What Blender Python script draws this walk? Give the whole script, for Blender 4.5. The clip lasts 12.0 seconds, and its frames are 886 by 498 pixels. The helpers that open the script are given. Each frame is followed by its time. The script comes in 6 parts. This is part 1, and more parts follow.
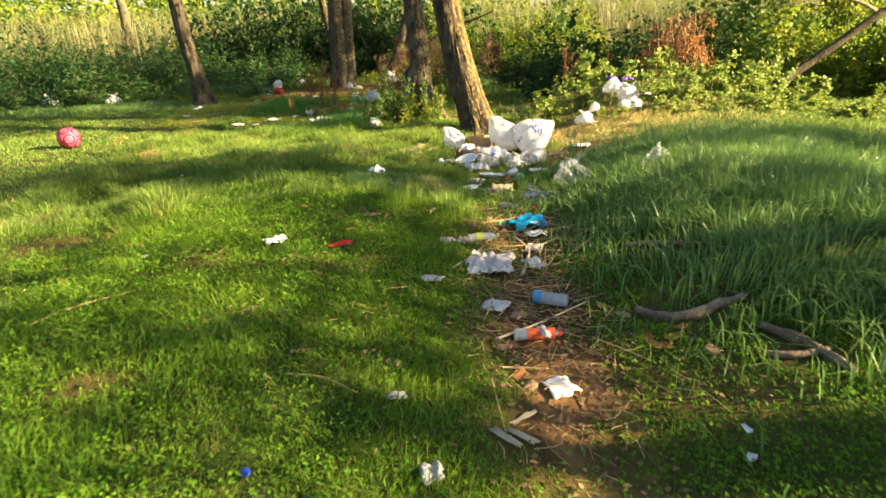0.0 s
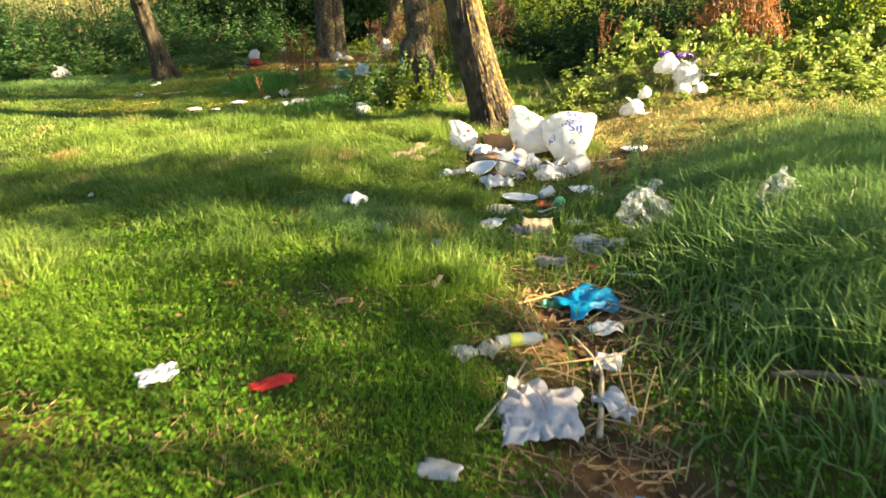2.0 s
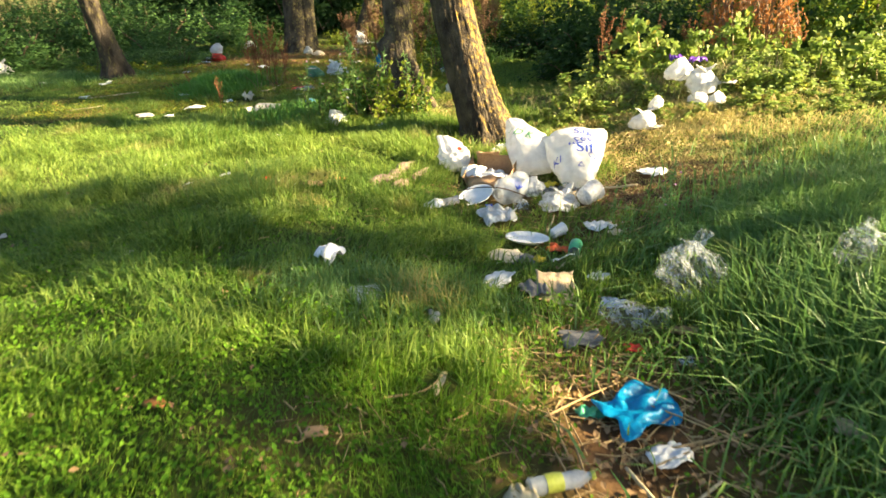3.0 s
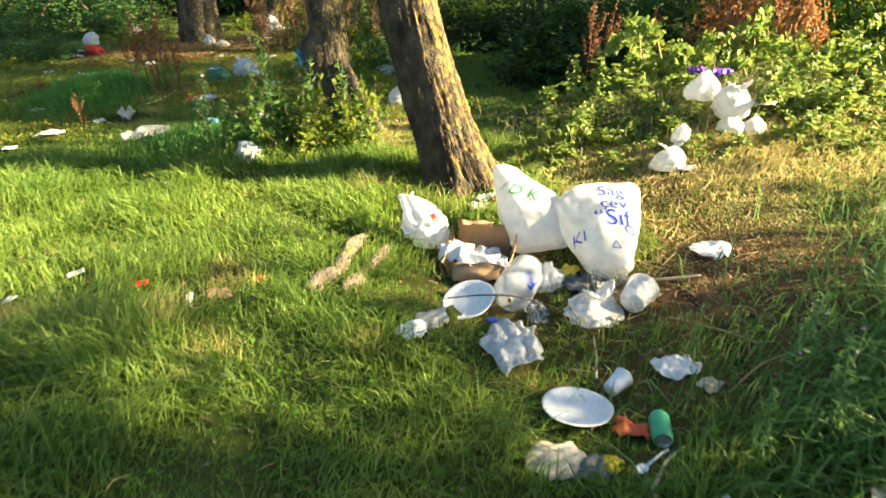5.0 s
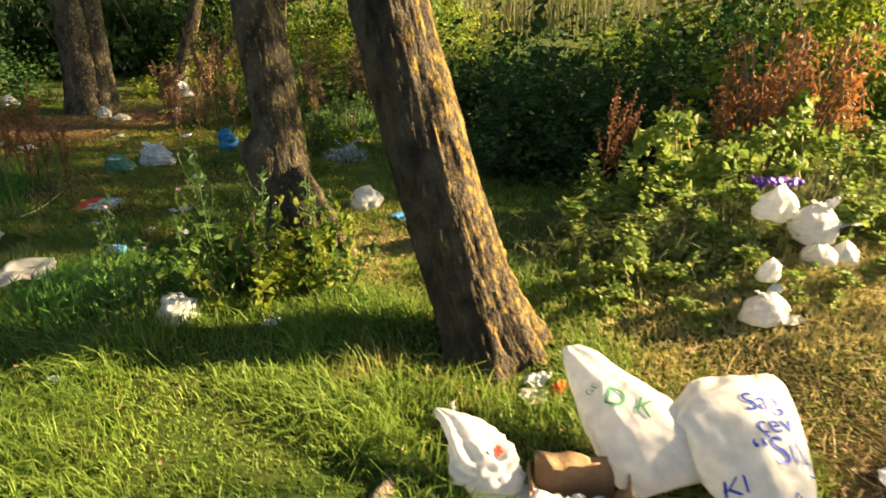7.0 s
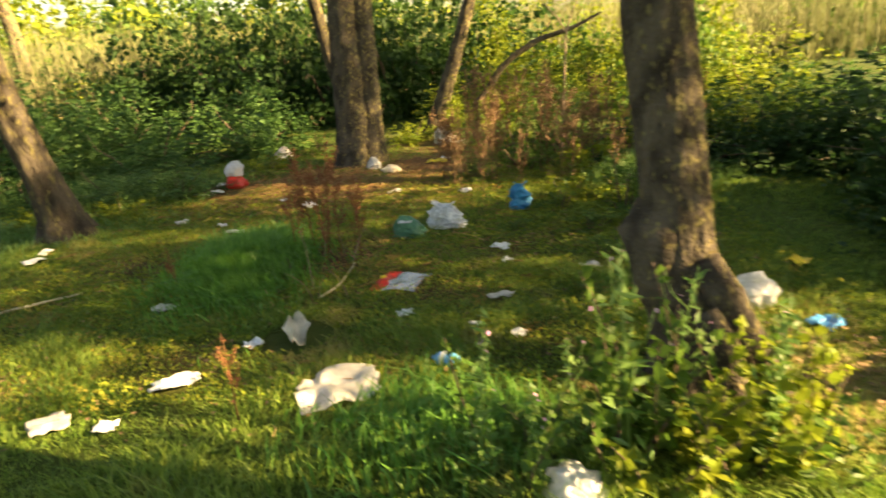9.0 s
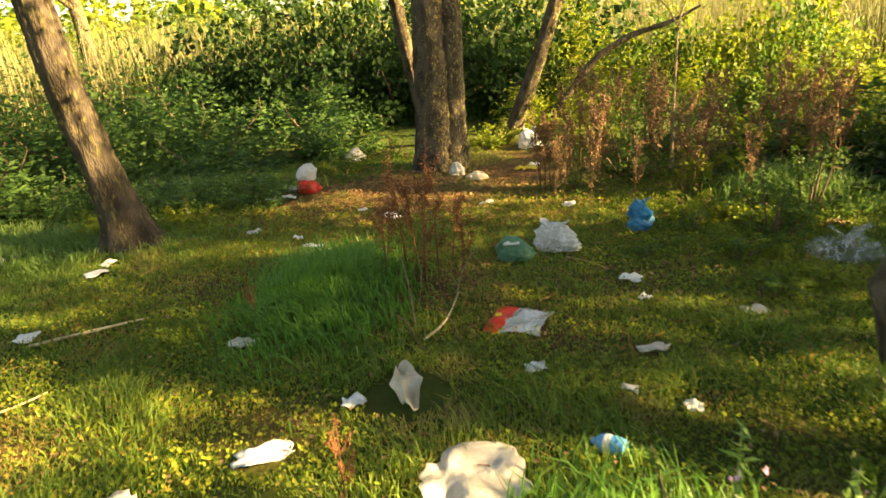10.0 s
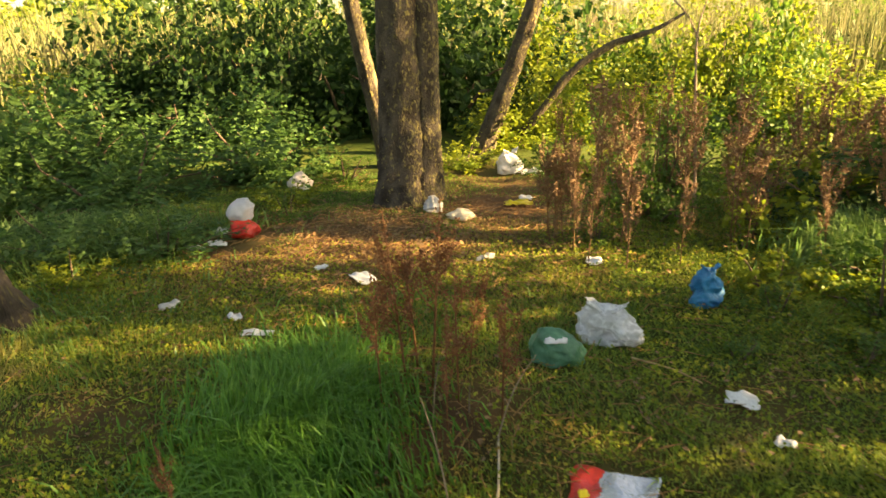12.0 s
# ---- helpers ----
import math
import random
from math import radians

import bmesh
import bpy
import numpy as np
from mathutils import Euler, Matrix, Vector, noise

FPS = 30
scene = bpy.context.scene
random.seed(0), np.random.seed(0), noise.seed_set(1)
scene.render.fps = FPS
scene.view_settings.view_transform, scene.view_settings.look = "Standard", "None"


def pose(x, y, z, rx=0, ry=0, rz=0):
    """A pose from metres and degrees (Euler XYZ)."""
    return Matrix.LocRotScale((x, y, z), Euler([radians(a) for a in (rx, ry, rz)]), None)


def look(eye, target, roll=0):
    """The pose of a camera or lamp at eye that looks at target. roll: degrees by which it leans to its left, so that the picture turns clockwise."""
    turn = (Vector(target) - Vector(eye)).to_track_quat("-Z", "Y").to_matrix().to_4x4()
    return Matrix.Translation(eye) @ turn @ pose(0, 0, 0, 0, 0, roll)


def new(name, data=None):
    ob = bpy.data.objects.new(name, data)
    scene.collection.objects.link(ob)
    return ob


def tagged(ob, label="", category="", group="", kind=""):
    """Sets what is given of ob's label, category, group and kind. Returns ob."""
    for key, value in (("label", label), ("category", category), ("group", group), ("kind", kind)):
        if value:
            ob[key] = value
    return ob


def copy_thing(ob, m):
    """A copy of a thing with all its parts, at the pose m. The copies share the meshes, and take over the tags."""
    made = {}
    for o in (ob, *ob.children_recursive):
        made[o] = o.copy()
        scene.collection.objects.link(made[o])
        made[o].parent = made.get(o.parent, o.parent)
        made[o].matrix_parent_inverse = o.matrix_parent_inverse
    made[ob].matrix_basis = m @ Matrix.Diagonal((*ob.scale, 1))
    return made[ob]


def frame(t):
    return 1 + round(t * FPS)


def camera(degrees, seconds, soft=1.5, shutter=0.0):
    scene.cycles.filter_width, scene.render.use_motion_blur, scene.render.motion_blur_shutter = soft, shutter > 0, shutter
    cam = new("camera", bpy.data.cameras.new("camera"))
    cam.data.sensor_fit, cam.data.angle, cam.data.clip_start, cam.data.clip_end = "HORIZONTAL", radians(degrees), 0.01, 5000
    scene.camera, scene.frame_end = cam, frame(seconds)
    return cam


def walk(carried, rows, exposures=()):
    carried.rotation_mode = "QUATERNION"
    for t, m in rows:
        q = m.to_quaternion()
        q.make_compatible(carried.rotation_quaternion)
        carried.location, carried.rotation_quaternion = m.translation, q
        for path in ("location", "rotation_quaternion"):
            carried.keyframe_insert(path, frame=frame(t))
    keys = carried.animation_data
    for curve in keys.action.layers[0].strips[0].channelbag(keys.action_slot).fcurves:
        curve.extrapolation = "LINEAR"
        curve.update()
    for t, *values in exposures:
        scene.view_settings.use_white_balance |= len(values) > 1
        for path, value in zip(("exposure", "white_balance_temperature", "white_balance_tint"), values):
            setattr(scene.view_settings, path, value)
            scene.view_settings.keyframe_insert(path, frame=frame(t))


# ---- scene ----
cam = camera(70.3, 12.0, soft=1.6, shutter=0.35)
METRES, EYE, TILT, LEAN, TURN = 9.09, 1.35, 0.0, 0.0, 0.0
ROWS = [
    (0.0, 0.0, 0.0, 0.0, -0.95, -20.0, 2.61),
    (0.5, 0.0049, 0.0467, -0.0021, -0.68, -21.37, 2.53),
    (1.0, 0.0074, 0.0926, -0.0018, -0.45, -22.37, 2.4),
    (1.5, 0.0006, 0.1362, -0.0017, -0.63, -22.97, 2.4),
    (2.0, -0.0023, 0.1865, -0.0019, -0.91, -23.19, 2.51),
    (2.5, -0.0059, 0.2292, 0.0001, -1.73, -23.55, 2.31),
    (4.5, -0.0243, 0.4003, 0.0097, -8.85, -26.73, 1.24),
    (5.0, -0.0251, 0.4427, 0.0102, -10.44, -26.89, 1.08),
    (5.5, -0.033, 0.4845, 0.0123, -12.62, -26.92, 0.66),
    (6.0, -0.0402, 0.5222, 0.0193, -16.23, -25.62, 0.13),
    (6.5, -0.0426, 0.559, 0.0247, -19.08, -24.4, -0.36),
    (8.5, -0.1089, 0.7005, 0.0172, -12.33, -20.11, 2.45),
    (9.0, -0.1273, 0.74, 0.0159, -2.0, -19.54, 4.43),
    (9.5, -0.1515, 0.7758, 0.0151, 2.0, -19.23, 4.75),
    (10.0, -0.1708, 0.8112, 0.0141, 2.43, -19.44, 4.13),
    (10.5, -0.1803, 0.8515, 0.0141, 2.54, -19.51, 3.98),
    (11.0, -0.1959, 0.8898, 0.0123, 1.51, -19.54, 3.58),
    (11.5, -0.204, 0.9251, 0.0138, -3.37, -19.39, 2.38),
    (12.0, -0.2181, 0.9536, 0.0158, -4.13, -19.75, 2.18),
]
EXPOSURES = [(0.0, 2.2, 7050, 11), (1.0, 2.38, 6950, 10), (2.7, 2.36, 6750, 9), (4.5, 2.45, 6500, 6), (5.5, 2.3, 6500, 8), (6.0, 2.12, 6650, 10), (6.5, 1.8, 7000, 14), (8.3, 2.15, 7900, 14), (9.0, 2.5, 8700, 12), (10.0, 2.6, 9400, 12), (11.5, 2.85, 9200, 15), (12.0, 2.8, 9200, 15)]
walk(cam, [(t, pose(0, 0, EYE, TILT, LEAN, TURN) @ pose(METRES * x, METRES * y, METRES * z, 90 + pitch, roll, yaw)) for t, x, y, z, yaw, pitch, roll in ROWS], EXPOSURES)

# ---- light ----
SUN_ELEVATION, SUN_AZIMUTH = 24.0, -13.0   # degrees; azimuth counted from +x towards +y
sun_way = Vector((math.cos(radians(SUN_AZIMUTH)) * math.cos(radians(SUN_ELEVATION)), math.sin(radians(SUN_AZIMUTH)) * math.cos(radians(SUN_ELEVATION)), math.sin(radians(SUN_ELEVATION))))
sun = new("sun", bpy.data.lights.new("sun", "SUN"))
sun.data.energy, sun.data.angle, sun.data.color = 7.3, radians(0.6), (1.0, 0.80, 0.5)
sun.matrix_world = look(sun_way * 40, (0, 0, 0))
world = bpy.data.worlds.new("sky")
scene.world = world
world.use_nodes = True
sky = world.node_tree.nodes.new("ShaderNodeTexSky")
sky.sky_type, sky.sun_disc = "NISHITA", False
sky.sun_elevation, sky.sun_rotation = radians(SUN_ELEVATION), radians(90 - SUN_AZIMUTH)
world.node_tree.links.new(sky.outputs[0], world.node_tree.nodes["Background"].inputs[0])
world.node_tree.nodes["Background"].inputs[1].default_value = 0.051


# ---- materials ----
def surface(name, colour, colour_b=None, rough=0.6, scale=6.0, bump=0.2, translucent=0.0, clear=0.0, metal=0.0, pick="noise", stretch=(1, 1, 1), spec=0.4, third=None, third_at=0.6, third_scale=2.3, third_soft=0.08, side=None, crease_shine=0.0):
    """A material of two colours mixed by noise, by piece or by object, with grain, relief and wear."""
    m = bpy.data.materials.new(name)
    m.use_nodes = True
    nt = m.node_tree
    nodes, link = nt.nodes, nt.links.new
    shader, out = nodes["Principled BSDF"], nodes["Material Output"]
    colour_b = colour_b or tuple(c * 0.6 for c in colour)
    coords = nodes.new("ShaderNodeTexCoord")
    mapping = nodes.new("ShaderNodeMapping")
    mapping.inputs["Scale"].default_value = stretch
    link(coords.outputs["Object"], mapping.inputs[0])
    coarse = nodes.new("ShaderNodeTexNoise")
    coarse.inputs["Scale"].default_value, coarse.inputs["Detail"].default_value = scale, 5
    link(mapping.outputs[0], coarse.inputs["Vector"])
    fine = nodes.new("ShaderNodeTexNoise")
    fine.inputs["Scale"].default_value, fine.inputs["Detail"].default_value = scale * 7, 4
    link(mapping.outputs[0], fine.inputs["Vector"])
    ramp = nodes.new("ShaderNodeMapRange")
    ramp.inputs[1].default_value, ramp.inputs[2].default_value = 0.35, 0.65
    mix = nodes.new("ShaderNodeMix")
    mix.data_type = "RGBA"
    mix.inputs[6].default_value, mix.inputs[7].default_value = (*colour, 1), (*colour_b, 1)
    if pick == "island":
        geo = nodes.new("ShaderNodeNewGeometry")
        blend = nodes.new("ShaderNodeMath")
        blend.operation = "MULTIPLY_ADD"
        blend.inputs[1].default_value = 0.7
        link(geo.outputs["Random Per Island"], blend.inputs[0])
        half = nodes.new("ShaderNodeMath")
        half.operation = "MULTIPLY"
        half.inputs[1].default_value = 0.35
        link(ramp.outputs[0], half.inputs[0])
        link(coarse.outputs[0], ramp.inputs[0])
        link(half.outputs[0], blend.inputs[2])
        factor = blend.outputs[0]
    else:
        link(coarse.outputs[0], ramp.inputs[0])
        factor = ramp.outputs[0]
    link(factor, mix.inputs[0])
    tint = mix.outputs[2]
    if third:
        late = nodes.new("ShaderNodeTexNoise")
        late.inputs["Scale"].default_value, late.inputs["Detail"].default_value = scale * third_scale, 6
        link(mapping.outputs[0], late.inputs["Vector"])
        step = nodes.new("ShaderNodeMapRange")
        step.inputs[1].default_value, step.inputs[2].default_value = third_at, third_at + third_soft
        amount = late.outputs[0]
        # lean the third colour to one side, which also paints that side as lit
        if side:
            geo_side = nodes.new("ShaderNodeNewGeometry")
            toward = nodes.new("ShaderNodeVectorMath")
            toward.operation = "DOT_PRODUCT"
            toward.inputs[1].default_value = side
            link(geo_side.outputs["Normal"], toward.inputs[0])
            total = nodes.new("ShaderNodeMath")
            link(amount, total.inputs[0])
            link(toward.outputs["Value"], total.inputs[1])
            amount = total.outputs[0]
        link(amount, step.inputs[0])
        mix_b = nodes.new("ShaderNodeMix")
        mix_b.data_type = "RGBA"
        mix_b.inputs[7].default_value = (*third, 1)
        link(tint, mix_b.inputs[6])
        link(step.outputs[0], mix_b.inputs[0])
        tint = mix_b.outputs[2]
    grain = nodes.new("ShaderNodeHueSaturation")
    spread = nodes.new("ShaderNodeMapRange")
    spread.inputs[3].default_value, spread.inputs[4].default_value = 0.72, 1.28
    link(fine.outputs[0], spread.inputs[0])
    link(spread.outputs[0], grain.inputs["Value"])
    link(tint, grain.inputs["Color"])
    tint = grain.outputs[0]
    link(tint, shader.inputs["Base Color"])
    shader.inputs["Roughness"].default_value, shader.inputs["Metallic"].default_value = rough, metal
    shader.inputs["Specular IOR Level"].default_value = spec
    if bump:
        relief = nodes.new("ShaderNodeBump")
        relief.inputs["Strength"].default_value, relief.inputs["Distance"].default_value = bump, 0.02
        link(fine.outputs[0], relief.inputs["Height"])
        link(relief.outputs[0], shader.inputs["Normal"])
    last = shader.outputs[0]
    if translucent:
        glow = nodes.new("ShaderNodeBsdfTranslucent")
        link(tint, glow.inputs[0])
        join = nodes.new("ShaderNodeMixShader")
        join.inputs[0].default_value = translucent
        link(last, join.inputs[1])
        link(glow.outputs[0], join.inputs[2])
        last = join.outputs[0]
    if clear:
        gap = nodes.new("ShaderNodeBsdfTransparent")
        join_b = nodes.new("ShaderNodeMixShader")
        join_b.inputs[0].default_value = clear
        # less clear, whiter lines painted in for the highlights along wrinkles
        if crease_shine:
            fold = nodes.new("ShaderNodeTexNoise")
            fold.inputs["Scale"].default_value, fold.inputs["Detail"].default_value, fold.inputs["Distortion"].default_value = crease_shine, 3, 0.6
            link(mapping.outputs[0], fold.inputs["Vector"])
            off = nodes.new("ShaderNodeMath")
            off.operation = "SUBTRACT"
            off.inputs[1].default_value = 0.5
            link(fold.outputs[0], off.inputs[0])
            size = nodes.new("ShaderNodeMath")
            size.operation = "ABSOLUTE"
            link(off.outputs[0], size.inputs[0])
            edge = nodes.new("ShaderNodeMapRange")
            edge.inputs[2].default_value, edge.inputs[3].default_value, edge.inputs[4].default_value = 0.07, clear - 0.4, clear
            link(size.outputs[0], edge.inputs[0])
            link(edge.outputs[0], join_b.inputs[0])
        link(last, join_b.inputs[1])
        link(gap.outputs[0], join_b.inputs[2])
        last = join_b.outputs[0]
    link(last, out.inputs[0])
    return m


LAWN = surface("lawn_blades", (0.060, 0.155, 0.020), (0.28, 0.37, 0.070), rough=0.5, spec=0.3, scale=0.9, bump=0, translucent=0.42, pick="island", third=(0.45, 0.35, 0.13), third_at=0.59, third_soft=0.14)
TURF = surface("weedy_turf_blades", (0.056, 0.160, 0.012), (0.24, 0.37, 0.038), rough=0.55, spec=0.2, scale=0.9, bump=0, translucent=0.42, pick="island", third=(0.45, 0.34, 0.10), third_at=0.61, third_soft=0.14)
CLOVER = surface("clover_leaves", (0.050, 0.155, 0.010), (0.15, 0.29, 0.020), rough=0.7, spec=0.15, scale=1.5, bump=0, translucent=0.38, pick="island")
MEADOW = surface("meadow_blades", (0.095, 0.215, 0.05), (0.22, 0.34, 0.095), rough=0.42, spec=0.4, scale=1.2, bump=0, translucent=0.4, pick="island", third=(0.26, 0.28, 0.10), third_at=0.66)
TUFT = surface("lush_blades", (0.045, 0.17, 0.026), (0.18, 0.38, 0.065), rough=0.42, scale=2, bump=0, translucent=0.4, pick="island")
MOSS = surface("moss_and_creeping_leaves", (0.105, 0.18, 0.018), (0.32, 0.33, 0.045), rough=0.75, spec=0.15, scale=1.4, bump=0, translucent=0.3, pick="island", third=(0.34, 0.20, 0.06), third_at=0.60)
STRAW = surface("dry_straw", (0.50, 0.36, 0.17), (0.32, 0.21, 0.09), rough=0.7, scale=2, bump=0, pick="island")
DRYTURF = surface("dry_turf_blades", (0.38, 0.34, 0.11), (0.56, 0.47, 0.20), rough=0.6, scale=2, bump=0, translucent=0.35, pick="island")
DRYMOSS = surface("dry_moss_blades", (0.40, 0.26, 0.08), (0.30, 0.26, 0.06), rough=0.7, scale=2, bump=0, translucent=0.3, pick="island")
REED = surface("dry_reeds", (0.26, 0.235, 0.12), (0.17, 0.20, 0.075), rough=0.75, spec=0.2, scale=0.25, bump=0, translucent=0.3, pick="island")
LEAF = surface("bush_leaves", (0.05, 0.115, 0.018), (0.12, 0.21, 0.032), rough=0.55, spec=0.3, scale=0.7, bump=0, translucent=0.45, pick="island")
LEAF_LIGHT = surface("young_leaves", (0.13, 0.21, 0.022), (0.29, 0.32, 0.035), rough=0.55, spec=0.25, scale=0.8, bump=0, translucent=0.5, pick="island", third=(0.07, 0.15, 0.02), third_at=0.56, third_soft=0.2)
# bush leaves darkened: the thickets' shade is put into the colour
LEAF_SHADED = surface("shaded_leaves", (0.022, 0.058, 0.014), (0.05, 0.105, 0.022), rough=0.6, spec=0.25, scale=0.8, bump=0, translucent=0.45, pick="island")
LEAF_BLUE = surface("nettle_leaves", (0.036, 0.105, 0.026), (0.095, 0.18, 0.042), rough=0.6, spec=0.3, scale=0.8, bump=0, translucent=0.45, pick="island")
FLAKE = surface("dead_leaf_flakes", (0.14, 0.075, 0.035), (0.28, 0.185, 0.085), rough=0.8, scale=5, bump=0, pick="island")
BRAMBLE = surface("bramble_leaves", (0.10, 0.19, 0.030), (0.34, 0.40, 0.09), rough=0.55, spec=0.3, scale=2, bump=0, translucent=0.4, pick="island", third=(0.50, 0.42, 0.06), third_at=0.64)
RUST = surface("dead_fern_leaves", (0.50, 0.22, 0.065), (0.30, 0.12, 0.04), rough=0.7, scale=4, bump=0, translucent=0.3, pick="island")
DOCK_BROWN = surface("old_dock_stalks", (0.14, 0.078, 0.04), (0.25, 0.15, 0.075), rough=0.85, scale=6, bump=0, translucent=0.15, pick="island")
DOCK = surface("dock_seed_heads", (0.16, 0.06, 0.028), (0.25, 0.115, 0.045), rough=0.8, scale=6, bump=0, translucent=0.1, pick="island")
WOOD_DRY = surface("dead_wood", (0.30, 0.22, 0.14), (0.17, 0.12, 0.08), rough=0.85, scale=9, bump=0.6, stretch=(1, 1, 0.3))
WOOD_GREY = surface("weathered_wood", (0.33, 0.25, 0.18), (0.14, 0.10, 0.07), rough=0.9, scale=16, bump=1.0, stretch=(1, 0.3, 1))
TWIG = surface("twig_bark", (0.16, 0.11, 0.07), (0.09, 0.06, 0.04), rough=0.85, scale=12, bump=0.3)
BARK = surface("ridged_bark", (0.105, 0.085, 0.063), (0.042, 0.034, 0.026), rough=0.95, scale=9, bump=1.0, stretch=(1, 1, 0.35), spec=0.1, third=(0.17, 0.145, 0.06), third_at=0.54, third_scale=4.0, third_soft=0.14)
# yellow lichen, thickened sunward so the colour also carries the trunk's lit side
BARK_LICHEN_LIT_SIDE = surface("lichened_bark_lit_side", (0.105, 0.086, 0.06), (0.036, 0.029, 0.022), rough=0.95, scale=11, bump=1.0, stretch=(1, 1, 0.65), spec=0.1, third=(0.33, 0.225, 0.05), third_at=0.60, third_scale=3.0, third_soft=0.30, side=(0.19, -0.03, 0.05))
BARK_GREY = surface("grey_bark", (0.12, 0.098, 0.073), (0.04, 0.032, 0.025), rough=0.95, scale=10, bump=1.0, stretch=(1, 1, 0.65), spec=0.1, third=(0.26, 0.22, 0.09), third_at=0.54, third_scale=4.0, third_soft=0.16, side=(0.08, 0.0, 0.0))
PAPER = surface("white_paper", (0.82, 0.82, 0.80), (0.72, 0.72, 0.69), rough=0.8, scale=14, bump=0.15, translucent=0.15)
TISSUE = surface("dirty_tissue", (0.66, 0.64, 0.58), (0.48, 0.44, 0.38), rough=0.9, scale=12, bump=0.3, translucent=0.2)
FILM = surface("white_plastic_film", (0.84, 0.84, 0.83), (0.72, 0.72, 0.71), rough=0.26, scale=3, bump=0.2, translucent=0.42)
FILM_PINK = surface("stained_plastic_film", (0.82, 0.70, 0.64), (0.76, 0.72, 0.67), rough=0.5, scale=9, bump=0.3, translucent=0.25)
FILM_BEIGE = surface("beige_plastic_film", (0.78, 0.72, 0.58), (0.66, 0.58, 0.44), rough=0.45, scale=10, bump=0.3, translucent=0.3)
FILM_GREY = surface("grey_plastic_film", (0.52, 0.53, 0.52), (0.42, 0.43, 0.42), rough=0.3, scale=10, bump=0.3, translucent=0.25)
FILM_CLEAR = surface("clear_plastic_film", (0.66, 0.72, 0.73), (0.55, 0.61, 0.62), rough=0.08, scale=7, bump=0.9, translucent=0.2, clear=0.93, spec=1.0, stretch=(1, 1, 0.45), crease_shine=16.0)
FILM_THIN = surface("thin_white_film", (0.86, 0.87, 0.88), (0.76, 0.77, 0.78), rough=0.22, scale=8, bump=0.4, translucent=0.4, clear=0.30, spec=0.7, crease_shine=12.0)
STRAW_BROWN = surface("brown_straw", (0.36, 0.20, 0.075), (0.20, 0.11, 0.045), rough=0.8, scale=2, bump=0, pick="island")
BOTTLE = surface("clear_bottle_plastic", (0.80, 0.86, 0.90), (0.70, 0.77, 0.82), rough=0.12, scale=9, bump=0.1, translucent=0.3, clear=0.5, spec=0.9)
FILM_HAZE = surface("hazy_plastic_film", (0.84, 0.82, 0.78), (0.74, 0.70, 0.64), rough=0.25, scale=6, bump=0.4, translucent=0.35, clear=0.36, spec=0.6)
FILM_BLUE = surface("blue_plastic_film", (0.0, 0.33, 0.60), (0.0, 0.22, 0.46), rough=0.28, scale=10, bump=0.3, translucent=0.2)
FILM_BLUE_DULL = surface("dusty_blue_plastic_film", (0.01, 0.25, 0.48), (0.005, 0.16, 0.36), rough=0.4, scale=10, bump=0.3, translucent=0.15)
FILM_GREEN = surface("green_plastic_film", (0.11, 0.30, 0.18), (0.06, 0.19, 0.11), rough=0.3, scale=10, bump=0.3, translucent=0.25)
MINT = surface("mint_plastic", (0.10, 0.50, 0.26), (0.07, 0.38, 0.2), rough=0.35, scale=10, bump=0.1, translucent=0.15)
FOAM = surface("white_foam", (0.84, 0.84, 0.83), (0.76, 0.76, 0.74), rough=0.6, scale=16, bump=0.1)
CARD = surface("brown_cardboard", (0.40, 0.25, 0.13), (0.33, 0.20, 0.10), rough=0.85, scale=10, bump=0.2)
CARD_PALE = surface("pale_cardboard", (0.46, 0.36, 0.23), (0.38, 0.29, 0.18), rough=0.85, scale=12, bump=0.25)
CARD_GREY = surface("grey_wet_cardboard", (0.16, 0.16, 0.16), (0.10, 0.10, 0.10), rough=0.7, scale=12, bump=0.3)
RED = surface("red_print", (0.68, 0.045, 0.025), (0.55, 0.03, 0.02), rough=0.35, scale=12, bump=0.15)
ORANGE = surface("orange_print", (0.78, 0.16, 0.04), (0.66, 0.10, 0.03), rough=0.45, scale=12, bump=0.15)
YELLOW = surface("yellow_plastic", (0.75, 0.58, 0.03), (0.62, 0.46, 0.02), rough=0.4, scale=12, bump=0.15)
BLUE = surface("blue_print", (0.02, 0.07, 0.50), (0.015, 0.05, 0.4), rough=0.4, scale=12, bump=0.05)
LIME = surface("lime_print", (0.42, 0.46, 0.08), (0.34, 0.40, 0.06), rough=0.4, scale=12, bump=0.05)
SKYBLUE = surface("light_blue_print", (0.10, 0.38, 0.68), (0.06, 0.28, 0.56), rough=0.35, scale=12, bump=0.05)
INK_GREEN = surface("green_ink", (0.06, 0.30, 0.12), (0.05, 0.24, 0.1), rough=0.5, scale=12, bump=0)
PURPLE = surface("purple_plastic", (0.14, 0.05, 0.35), (0.10, 0.035, 0.27), rough=0.4, scale=12, bump=0.2)
FOIL = surface("silver_foil", (0.66, 0.68, 0.70), (0.5, 0.52, 0.54), rough=0.25, scale=10, bump=0.3, metal=0.7)
PINK = surface("pink_ball_skin", (0.78, 0.085, 0.15), (0.68, 0.065, 0.115), rough=0.5, scale=14, bump=0.1)
SEAM = surface("dark_red_seam", (0.16, 0.012, 0.025), (0.12, 0.01, 0.02), rough=0.5, scale=14, bump=0)
PETAL = surface("thistle_petals", (0.64, 0.36, 0.54), (0.52, 0.26, 0.44), rough=0.7, scale=30, bump=0)
